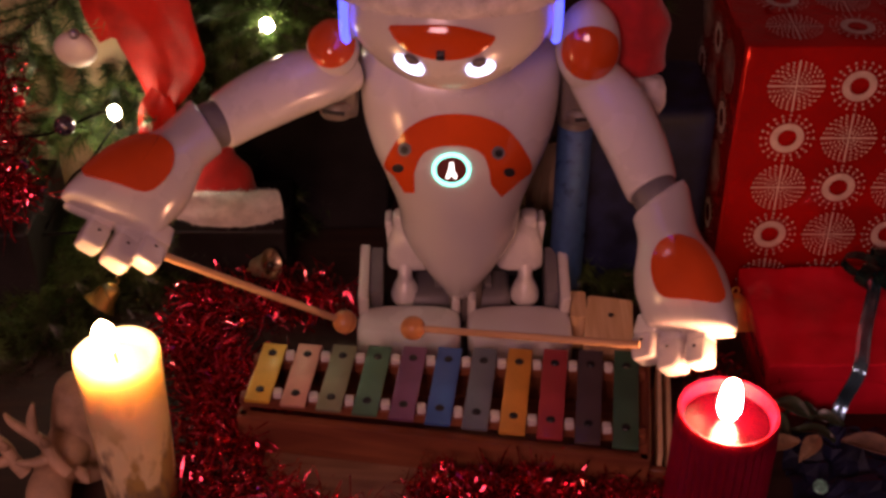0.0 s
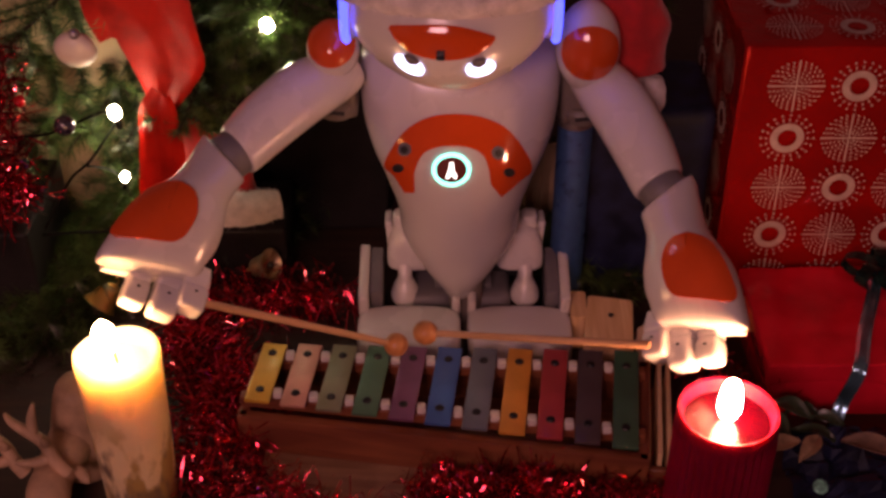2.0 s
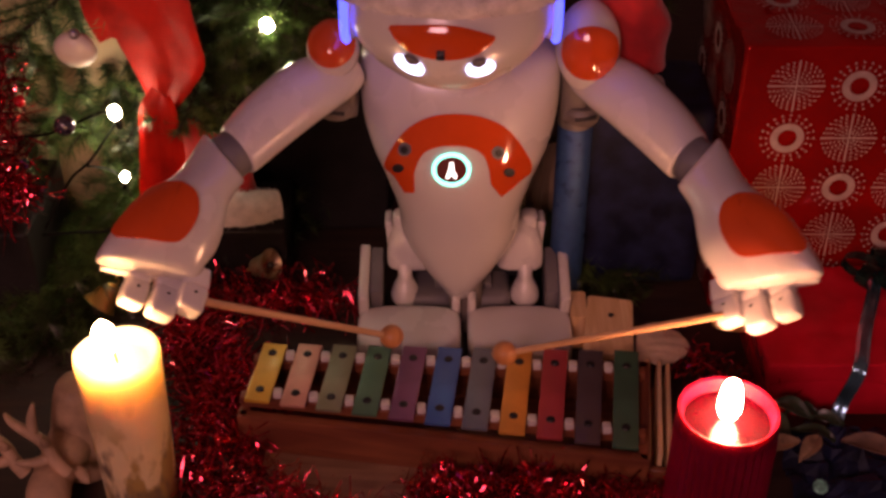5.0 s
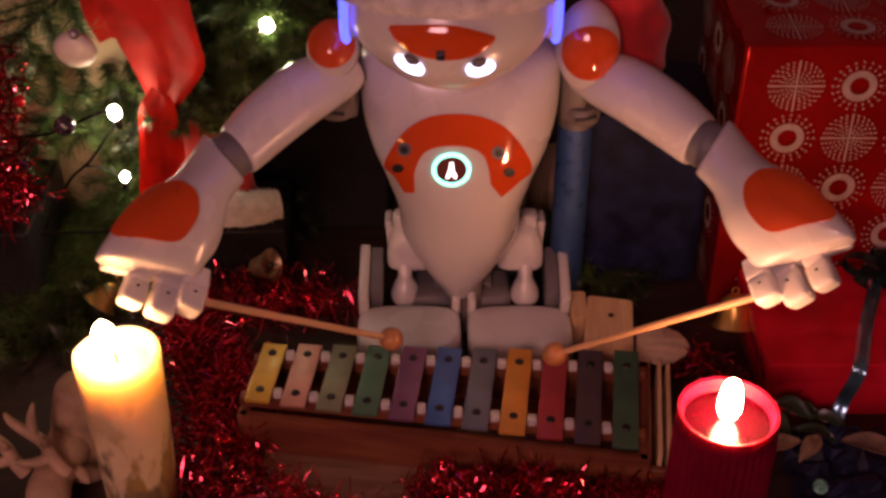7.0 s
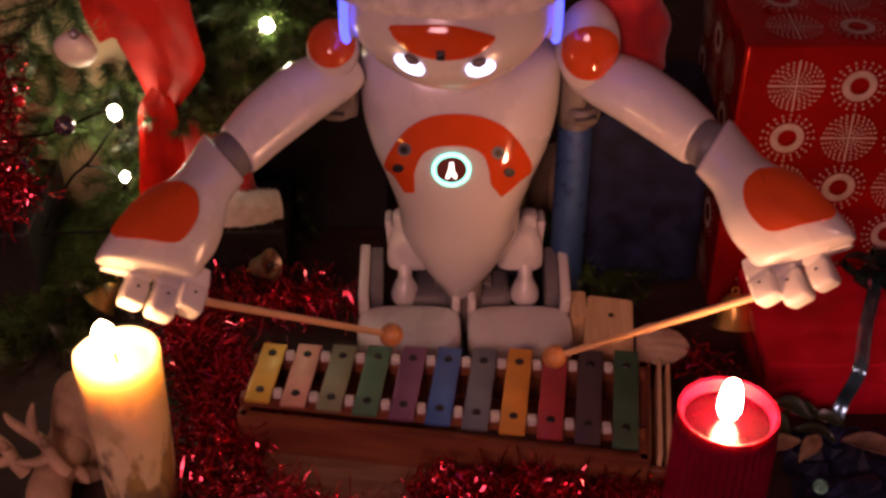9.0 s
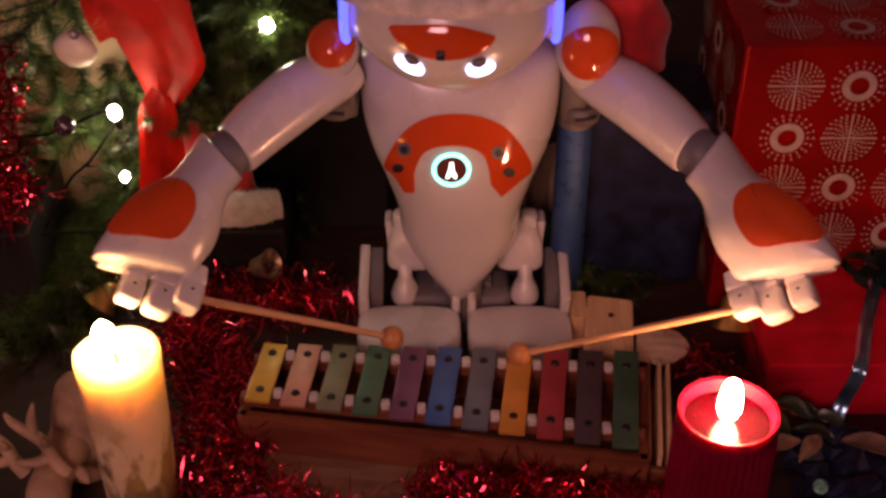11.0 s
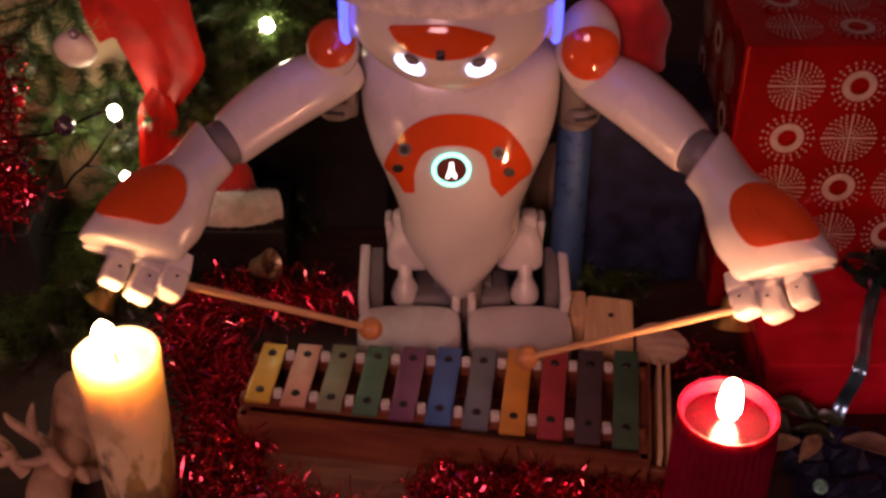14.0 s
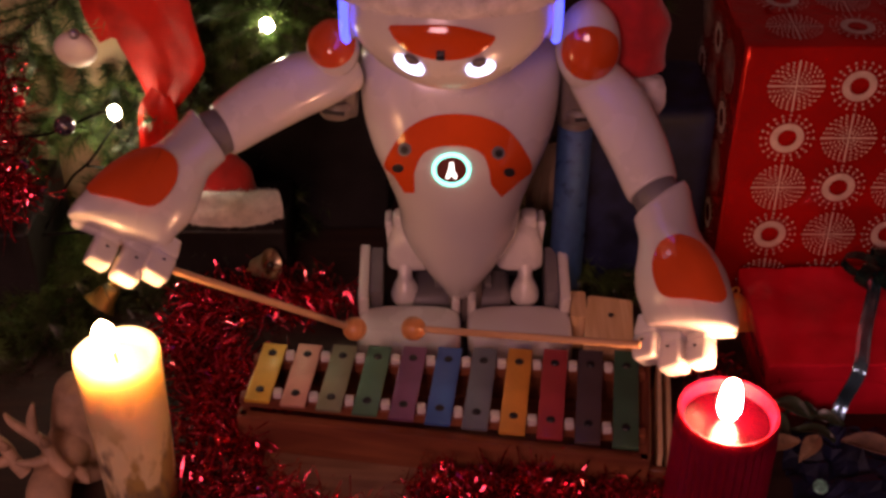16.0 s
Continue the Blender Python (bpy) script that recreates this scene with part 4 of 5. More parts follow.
def light_string():
    s = thing("light_string", "string of warm white fairy lights on dark cable", "string lights", None)
    bulbs = [(-0.1575, 0.105, 0.3160), (-0.2955, 0.050, 0.2540), (-0.3015, 0.062, 0.1780)]
    part("cable", tube([(-0.295, 0.062, 0.250), (-0.3050, 0.050, 0.238), (-0.3234, 0.040, 0.215), (-0.3440, 0.040, 0.196), (-0.3600, 0.040, 0.170), (-0.3746, 0.040, 0.1455), (-0.3948, 0.040, 0.109)], 0.0013, 8, 6), CABLE, s)
    part("cable", tube([(-0.3800, 0.030, 0.1390), (-0.3489, 0.030, 0.1414), (-0.3220, 0.030, 0.1427), (-0.290, 0.045, 0.138)], 0.0015, 8, 6), CABLE, s)
    part("cable", tube([(-0.3950, 0.030, 0.245), (-0.3560, 0.030, 0.249), (-0.3291, 0.030, 0.2598), (-0.3072, 0.034, 0.268), (-0.296, 0.046, 0.262)], 0.0013, 8, 6), CABLE, s)
    part("cable", tube([(-0.08, 0.20, 0.37), (-0.13, 0.16, 0.345), (-0.158, 0.118, 0.318)], 0.0013, 8, 6), CABLE, s)
    part("cable", tube([(-0.330, 0.050, 0.203), (-0.318, 0.066, 0.190), (-0.304, 0.070, 0.178)], 0.0013, 8, 6), CABLE, s)
    for i, b in enumerate(bulbs):
        m = Matrix.Translation(b) @ pose(0, 0, 0, 35 - 20 * i, 15 * i - 20, 0) @ Matrix.Scale(0.68 if i == 2 else 1.0, 4)
        bulb = part("bulb", lathe([(0.0026, 0), (0.0050, 0.003), (0.0060, 0.008), (0.0046, 0.0125), (0.0010, 0.0155)], 14), BULB, s, "glowing warm white bulb", m)
        part("socket", lathe([(0.0028, -0.012), (0.0034, -0.010), (0.0034, 0.0002), (0.0026, 0.0012)], 12), CABLE, bulb, "dark socket")


light_string()


# ---- ornaments and cloth ----
orn = thing("bauble", "pearl white flat bauble hanging from the fir", "bauble", pose(-0.3150, 0.030, 0.3335, 20, 10, 0))
part("bauble_body", ball((0.0185, 0.012, 0.0185), None, 28, 18), PEARL, orn)
part("bauble_cap", lathe([(0.004, 0.017), (0.0045, 0.018), (0.0045, 0.022), (0.002, 0.024)], 14), SILVER, orn, "small silver cap")
solo("bead_ornament", ball(0.0098, None, 24, 16), BLACK_BEAD, "dark shiny glass bead on the light cable", "bead", pose(-0.3356, 0.025, 0.2615))
solo("bead_ornament", ball(0.0055, None, 20, 14), surface("red_bead", (0.5, 0.01, 0.02), 0.12, coat=1.0, bump=0), "small red glass bead among tinsel", "bead", pose(-0.371, 0.025, 0.286))


def cloth_sheet(name, label, cat, mat, corners, nu, nv, wave, thick, seed, freq=(5.0, 9.0)):
    """A hanging sheet between four corners (two at the top, two below) with folds."""
    tl, tr, bl, br = (Vector(c) for c in corners)
    nrm = (tr - tl).cross(bl - tl).normalized()
    rows = []
    for i in range(nu + 1):
        s = i / nu
        row = []
        for j in range(nv + 1):
            t = j / nv
            p = (tl.lerp(tr, t)).lerp(bl.lerp(br, t), s)
            f = math.sin(freq[0] * t * 3.1 + seed + s * 2.0) + 0.5 * math.sin(freq[1] * t * 3.1 - s * 3 + seed * 2)
            row.append(p + nrm * wave * f)
        rows.append(row)
    return solo(name, sheet(rows, thick), mat, label, cat)


cloth_sheet("cloth_backdrop", "cream cloth hanging behind the fir twigs", "cloth", CREAM, ((-0.50, 0.15, 0.46), (-0.235, 0.16, 0.46), (-0.46, 0.135, FLOOR + 0.004), (-0.25, 0.14, FLOOR + 0.004)), 20, 28, 0.006, 0.002, 1.0)


def satin_ribbon():
    rib = thing("satin_ribbon", "wide red satin ribbon hanging in folds on the fir", "ribbon", None)

    def strip(rows_, thick=0.0012, seed=0.0):
        pts = smoothed([(*a, *b) for a, b in rows_], 6)
        rows = []
        for i, q in enumerate(pts):
            a, b = Vector(q[:3]), Vector(q[3:])
            row = []
            for j in range(15):
                t = j / 14
                f = 0.004 * math.sin(t * 3.0 + seed + i * 0.06) + 0.0012 * math.sin(t * 11 + i * 0.07 + seed) + 0.002 * noise.noise(Vector((t * 6, i * 0.15, seed)))
                row.append(a.lerp(b, t) + Vector((0, f, f * 0.5)))
            rows.append(row)
        return sheet(rows, thick)
    part("upper_length", strip([((-0.3192, 0.060, 0.417), (-0.2256, 0.065, 0.415)), ((-0.3037, 0.060, 0.366), (-0.2196, 0.065, 0.363)), ((-0.2915, 0.060, 0.334), (-0.2149, 0.065, 0.331)), ((-0.2799, 0.060, 0.300), (-0.2125, 0.065, 0.303)), ((-0.2700, 0.060, 0.270), (-0.2290, 0.065, 0.276)), ((-0.2640, 0.058, 0.250), (-0.2480, 0.062, 0.254))]), SATIN, rib)
    part("lower_length", strip([((-0.2600, 0.048, 0.283), (-0.2440, 0.050, 0.281)), ((-0.2723, 0.045, 0.2656), (-0.2400, 0.048, 0.264)), ((-0.2776, 0.045, 0.227), (-0.2372, 0.048, 0.231)), ((-0.2830, 0.045, 0.184), (-0.2386, 0.048, 0.188)), ((-0.2870, 0.045, 0.150), (-0.2422, 0.048, 0.152))], seed=2.0), SATIN, rib)
    part("back_loop", strip([((-0.3230, 0.090, 0.385), (-0.2850, 0.095, 0.382)), ((-0.3180, 0.085, 0.345), (-0.2800, 0.090, 0.342)), ((-0.3080, 0.085, 0.318), (-0.2760, 0.090, 0.316))], seed=4.0), SATIN, rib)


satin_ribbon()


def fur_roll(points, radius, seed, mat=FUR):
    rng = random.Random(seed)
    bm = tube(points, radius, 14, 6)
    for v in bm.verts:
        v.co += Vector((noise.noise(v.co * 90), noise.noise(v.co * 90 + Vector((7, 0, 0))), noise.noise(v.co * 90 + Vector((0, 7, 0))))) * 0.0016
    faces = list(bm.faces)
    for _ in range(900):
        f = rng.choice(faces)
        c, n = f.calc_center_median(), f.normal
        f.normal_update()
        n = (f.normal + Vector((rng.gauss(0, 0.6), rng.gauss(0, 0.6), rng.gauss(0, 0.6)))).normalized()
        k = n.orthogonal().normalized() * 0.0006
        a, b, t = bm.verts.new(c + k), bm.verts.new(c - k), bm.verts.new(c + n * rng.uniform(0.003, 0.006))
        bm.faces.new((a, b, t))
    return bm


def lying_hat():
    hat = thing("santa_hat", "red felt santa hat with white plush brim on an added box", "santa hat", pose(-0.205, 0.075, 0.140))
    part("brim", fur_roll([(-0.055, -0.010, 0.012), (-0.02, -0.022, 0.013), (0.02, -0.022, 0.013), (0.048, -0.012, 0.012)], [0.0135, 0.0170, 0.0170, 0.0140], 3), FUR, hat, "white plush brim")
    cone = loft([(0.012, -0.009, 0.006, 0.037, 0.024, 2.2), (0.030, -0.012, 0.008, 0.034, 0.022, 2.2), (0.052, -0.018, 0.012, 0.027, 0.018, 2), (0.074, -0.028, 0.016, 0.018, 0.012, 2), (0.096, -0.040, 0.018, 0.008, 0.007, 2)], 28)
    for v in cone.verts:
        v.co += Vector((noise.noise(v.co * 40), noise.noise(v.co * 40 + Vector((3, 0, 0))), noise.noise(v.co * 40))) * 0.004
    part("cone", cone, FELT, hat)


# black support added where only shade lies, to carry the hat
plain_box("gift_box", "added black box filling the shade under the santa hat", BLACK, -0.275, -0.150, 0.035, 0.125, FLOOR, 0.140)
lying_hat()


def worn_hat():
    C = Vector((0.006, -0.060, 0.444))
    hat = thing("santa_hat", "red felt santa hat with white plush brim worn by the robot", "santa hat", Matrix.Translation(C))
    ring = [(0.082 * math.cos(a), 0.074 * math.sin(a), 0.002 - 0.010 * math.sin(a)) for a in [6.2832 * i / 12 for i in range(13)]]
    part("brim", fur_roll(ring, 0.013, 5), FUR, hat, "white plush brim")
    cone = loft([(0.0, 0, 0, 0.076, 0.068, 2), (0.03, 0.004, 0.004, 0.070, 0.062, 2), (0.06, 0.014, 0.012, 0.055, 0.048, 2), (0.08, 0.030, 0.022, 0.036, 0.034, 2), (0.086, 0.045, 0.03, 0.020, 0.02, 2)], 32)
    part("crown", cone, FELT, hat)
    tail = tube([(0.045, 0.035, 0.070), (0.100, 0.055, 0.045), (0.136, 0.060, -0.020), (0.150, 0.056, -0.068), (0.158, 0.050, -0.108)], [0.036, 0.034, 0.030, 0.026, 0.020], 22, 7)
    for v in tail.verts:
        v.co += Vector((noise.noise(v.co * 35), noise.noise(v.co * 35 + Vector((3, 0, 0))), noise.noise(v.co * 35))) * 0.006
    part("tail", tail, FELT, hat, "drooping red felt tail")
    pom = ball(0.020, pose(0.162, 0.044, -0.130), 24, 18)
    for v in pom.verts:
        v.co += Vector((noise.noise(v.co * 80), noise.noise(v.co * 80 + Vector((3, 0, 0))), noise.noise(v.co * 80 + Vector((0, 3, 0))))) * 0.004
    part("pompom", pom, FUR, hat, "white plush pompom")


worn_hat()


# ---- bells, wood, paper ----
def bell(m, r, mat, label):
    b = thing("bell", label, "bell", m, "small bells")
    prof = [(0.10, 1.55), (0.35, 1.50), (0.55, 1.30), (0.62, 0.95), (0.72, 0.55), (0.88, 0.22), (1.0, 0.02), (0.98, 0.0), (0.90, 0.03), (0.78, 0.26), (0.62, 0.58), (0.53, 0.95), (0.45, 1.26), (0.08, 1.42)]
    part("bell_body", lathe([(q * r, z * r) for q, z in prof], 32), mat, b)
    part("clapper", ball(r * 0.22, pose(0.1 * r, 0, 0.10 * r), 16, 12), DARK, b, "dark clapper")
    part("loop", tube([(0.18 * r * math.cos(a), 0, 1.68 * r + 0.18 * r * math.sin(a)) for a in [6.2832 * i / 10 for i in range(11)]], 0.05 * r, 6, 2), BRASS, b)


WARM_BELL = surface("pale_gold_bell", (0.62, 0.50, 0.32), 0.3, metal=0.8, vary=0.1)
bell(Matrix.Translation((-0.1610, 0.010, FLOOR + 0.044)) @ Vector((-0.85, 0.30, -0.42)).to_track_quat("Z", "Y").to_matrix().to_4x4(), 0.0158, WARM_BELL, "pale gold bell tipped on its side in tinsel")
bell(pose(-0.322, -0.020, FLOOR + 0.018, 0, -50, -140), 0.0165, BRASS, "shiny gold bell lying near the ivory candle")
bell(pose(0.2630, -0.060, FLOOR + 0.026, -22, 10, 20), 0.0195, BRASS, "shiny gold bell leaning on the low red gift")


def pine_board(name, label, corners, z0, z1, hole=None):
    pts = [Vector((*c, 0)) for c in corners]
    bm = bmesh.new()
    vs = [bm.verts.new((p.x, p.y, z)) for z in (z0, z1) for p in pts]
    bm.faces.new(vs[:4]), bm.faces.new(vs[4:])
    for i in range(4):
        bm.faces.new((vs[i], vs[(i + 1) % 4], vs[4 + (i + 1) % 4], vs[4 + i]))
    bmesh.ops.bevel(bm, geom=[e for e in bm.edges if abs(e.verts[0].co.z - e.verts[1].co.z) > 0.001], offset=0.004, segments=3, profile=0.5, affect="EDGES")
    c = sum(pts, Vector()) / 4
    bm.transform(Matrix.Translation((-c.x, -c.y, -z0)))
    b = thing(name, label, "wooden board", pose(c.x, c.y, z0))
    part("board", bm, PINE, b)
    if hole:
        part("peg_hole", lathe([(0.0026, z1 - z0 + 0.0002), (0.0026, z1 - z0 + 0.0009), (0.001, z1 - z0 + 0.001)], 14, m=pose(hole[0] - c.x, hole[1] - c.y, 0)), DARK, b, "dark round hole")


pine_board("pine_board", "pale pine board with a small dark hole", ((0.1335, -0.028), (0.1735, -0.036), (0.166, -0.110), (0.121, -0.113)), FLOOR, 0.112, (0.1515, -0.058))
pine_board("pine_block", "small pale pine block beside the board", ((0.1165, -0.022), (0.1315, -0.022), (0.1300, -0.060), (0.1160, -0.060)), FLOOR, 0.112)


def stick_rack():
    r = thing("slat_rack", "narrow pine slats standing on edge at the xylophone's end", "wooden slats", pose(0.178, -0.180, FLOOR, 0, 0, -7))
    for i, x in enumerate((-0.0085, 0.001, 0.0085)):
        part("slat", box(0.0038, 0.118 - 0.004 * i, 0.034, 0.0008, 1, pose(x, 0, 0.023)), PINE, r)
    part("rack_base", box(0.026, 0.120, 0.006, 0.001, 1, pose(0, 0, 0.003)), RED_WOOD, r)
    part("rack_end", box(0.026, 0.006, 0.030, 0.001, 1, pose(0, -0.062, 0.015)), RED_WOOD, r)


stick_rack()


def paper_fan():
    rng = random.Random(8)
    root = smoothed([(0.1686, -0.1179, 0.108), (0.1703, -0.0952, 0.108), (0.1741, -0.0718, 0.108)], 12)
    edge = smoothed([(0.1899, -0.1124, 0.098), (0.2139, -0.0973, 0.098), (0.2192, -0.0756, 0.098), (0.1981, -0.0516, 0.098)], 8)
    rows = []
    for i in range(9):
        f = i / 8
        row = []
        for j in range(25):
            p = root[j] * (1 - f) + edge[j] * f
            rag = 0.0022 * (rng.random() - 0.5) if i == 8 else 0.0
            row.append((p[0] + rag, p[1] + rag, p[2] + 0.0007 * math.sin(j * 1.3) * f + 0.003 * math.sin(3.1416 * f)))
        rows.append(row)
    solo("paper_fan", sheet(rows, 0.0010), surface("beige_paper", (0.66, 0.50, 0.34), 0.8, vary=0.12, scale=40), "beige folded paper fan with a ragged edge", "paper fan")


paper_fan()


def crumpled(name, label, mat, x0, x1, y0, y1, z, amp, seed, n=22, cat="wrapping paper"):
    rows = []
    for i in range(n + 1):
        row = []
        for j in range(n + 1):
            x, y = x0 + (x1 - x0) * j / n, y0 + (y1 - y0) * i / n
            p = Vector((x * 34, y * 34, seed))
            h = abs(noise.noise(p)) + 0.5 * abs(noise.noise(p * 2.3)) + 0.25 * abs(noise.noise(p * 5.1))
            row.append((x + 0.006 * noise.noise(p * 1.7), y + 0.006 * noise.noise(p * 1.9 + Vector((4, 0, 0))), max(FLOOR + 0.002, z + amp * h)))
        rows.append(row)
    return solo(name, sheet(rows, 0.0006), mat, label, cat, smooth=False)


crumpled("wrapping_paper", "crumpled dark navy foil paper on the floor", NAVY, 0.275, 0.46, -0.315, -0.185, FLOOR + 0.006, 0.030, 3.0)
crumpled("wrapping_paper", "crumpled bright red foil before the low gift", PLAIN_RED, 0.385, 0.47, -0.200, -0.155, FLOOR + 0.006, 0.050, 6.0, 16)
BEIGE = surface("dry_leaf", (0.36, 0.23, 0.13), 0.75, vary=0.25, scale=60)


def dry_leaf(x, y, z, ln, wd, rot, mat=BEIGE, label="curled dry beige leaf on dark foil"):
    rows = []
    for i in range(11):
        s = i / 10
        w = wd * (math.sin(math.pi * min(1, s * 0.96 + 0.02)) ** 0.8)
        rows.append([((s - 0.5) * ln, (t / 6 - 0.5) * w, 0.004 * ((t / 3 - 1) ** 2) + 0.005 * math.sin(s * 4)) for t in range(7)])
    solo("dry_leaf", sheet(rows, 0.0006), mat, label, "leaf", pose(x, y, z, 12, -8, rot), "dry leaves")


dry_leaf(0.268, -0.222, FLOOR + 0.034, 0.040, 0.016, 15)
dry_leaf(0.292, -0.228, FLOOR + 0.038, 0.034, 0.014, 50)
dry_leaf(0.340, -0.235, FLOOR + 0.045, 0.050, 0.018, -25, surface("brown_leaf", (0.16, 0.09, 0.06), 0.7, vary=0.25, scale=60), "curled dark brown leaf on foil")
dry_leaf(0.262, -0.165, FLOOR + 0.030, 0.032, 0.014, 70, surface("holly_leaf", (0.04, 0.06, 0.03), 0.35, vary=0.25, scale=60), "dark glossy holly leaf behind the ribbed candle")
dry_leaf(0.292, -0.175, FLOOR + 0.030, 0.034, 0.016, -40, bpy.data.materials["holly_leaf"], "dark glossy holly leaf behind the ribbed candle")
solo("star_charm", lathe([(0.0005, 0), (0.005, 0.001), (0.006, 0.0025), (0.002, 0.004)], 10), surface("mint_glitter", (0.25, 0.62, 0.48), 0.3, metal=0.4, vary=0.3, scale=200), "small mint green glittering charm on foil", "charm", pose(0.291, -0.268, FLOOR + 0.036, 30, 0, 0))


def gift_ribbon():
    rib = thing("gift_ribbon", "blue foil ribbon with a dark bow on the low red gift", "ribbon", None)
    line = smoothed([(0.390, -0.040, 0.137), (0.384, -0.0575, 0.1365), (0.3635, -0.108, 0.1365), (0.3490, -0.151, 0.1345), (0.3450, -0.157, 0.122), (0.338, -0.158, 0.096), (0.330, -0.172, 0.080)], 6)
    rows = [[(q[0] + (t - 0.5) * 0.011, q[1] - (t - 0.5) * 0.004, q[2] + 0.0012 * math.sin(t * 6)) for t in (0, 0.25, 0.5, 0.75, 1)] for q in line]
    part("ribbon_length", sheet(rows, 0.0007), RIBBON_BLUE, rib)
    dark = surface("dark_green_foil", (0.02, 0.05, 0.045), 0.22, metal=0.7, vary=0.4, scale=50, bump=0.1)
    for a, ln in ((20, 0.034), (80, 0.030), (150, 0.034), (215, 0.028), (300, 0.030)):
        c, s = math.cos(radians(a)), math.sin(radians(a))
        rows = []
        for i in range(17):
            u = 6.2832 * i / 16
            r, h = ln * 0.5 * (1 - math.cos(u)), 0.010 * math.sin(u) + 0.012
            rows.append([(0.394 + c * r - s * w, -0.036 + s * r + c * w, 0.134 + h) for w in (-0.006, 0, 0.006)])
        part("bow_loop", sheet(rows, 0.0006), dark, rib, "dark green foil loop")


gift_ribbon()


def reindeer():
    """A small carved figure, one plain mesh."""
    bm = loft([(0.0, 0, 0, 0.020, 0.026, 2.2), (0.004, 0, 0, 0.024, 0.032, 2.2), (0.035, 0, 0, 0.026, 0.034, 2.2), (0.065, 0.002, -0.004, 0.022, 0.026, 2.1), (0.088, 0.002, -0.008, 0.015, 0.018, 2), (0.094, 0.002, -0.008, 0.006, 0.008, 2)], 28)
    # the lowered head and the spread antlers
    ball((0.017, 0.026, 0.018), pose(-0.012, -0.072, 0.034, 25, 0, 0), 20, 14, bm)
    tube([(-0.004, -0.014, 0.040), (-0.008, -0.045, 0.040), (-0.012, -0.070, 0.036)], [0.020, 0.017, 0.014], 14, 4, bm)
    for ox, k in ((0.002, 1.0), (-0.030, 0.9)):
        def q(x, y, z):
            return (ox + x * k, -0.062 + y * k, 0.046 + z * k)
        tube([q(0, 0, 0), q(-0.008, 0.002, 0.012), q(-0.016, 0.006, 0.028), q(-0.034, 0.006, 0.046), q(-0.039, 0.006, 0.056)], [0.0062, 0.0056, 0.0050, 0.0036, 0.0016], 12, 5, bm)
        tube([q(-0.010, 0.003, 0.014), q(-0.022, -0.002, 0.013), q(-0.036, -0.005, 0.016)], [0.0048, 0.0040, 0.0016], 12, 4, bm)
        tube([q(-0.015, 0.005, 0.026), q(-0.010, -0.002, 0.034), q(-0.012, -0.006, 0.044)], [0.0042, 0.0036, 0.0014], 12, 4, bm)
        tube([q(-0.022, 0.006, 0.034), q(-0.021, 0.010, 0.050), q(-0.018, 0.011, 0.062)], [0.0044, 0.0036, 0.0014], 12, 4, bm)
        ball((0.005, 0.011, 0.006), pose(ox + 0.010, -0.058, 0.040, 0, 0, 40), 12, 8, bm)
    solo("reindeer_figure", bm, CERAMIC, "carved brown reindeer figure with pale antlers", "figurine", pose(-0.292, -0.200, FLOOR))


reindeer()


# made-up board: brightens the patch of floor before the xylophone
solo("floor_patch_board", box(0.20, 0.15, 0.008, 0.002, 2), wood("paler_floor_wood", (0.34, 0.20, 0.12), (0.22, 0.12, 0.07), 0.6, (4, 40, 20)), "brown wooden board standing in for a paler patch of floor", "board", pose(-0.055, -0.285, FLOOR + 0.0042, 0, 0, -6))

for x, y, z, ln, wd, rot in ((0.262, -0.175, 0.020, 0.030, 0.014, 20), (0.300, -0.172, 0.024, 0.026, 0.013, 170), (0.322, -0.176, 0.018, 0.028, 0.013, -20), (0.252, -0.120, 0.020, 0.028, 0.013, 60), (0.305, -0.195, 0.020, 0.036, 0.015, 160), (0.278, -0.190, 0.026, 0.030, 0.014, -70)):
    dry_leaf(x, y, FLOOR + z, ln, wd, rot, bpy.data.materials["holly_leaf"], "dark glossy holly leaf behind the ribbed candle")

cloth_sheet("cloth_backdrop", "cream cloth hanging between the gifts in the dark", "cloth", CREAM, ((0.080, 0.125, 0.185), (0.120, 0.125, 0.180), (0.080, 0.115, FLOOR + 0.004), (0.118, 0.115, FLOOR + 0.004)), 14, 12, 0.004, 0.002, 2.0)


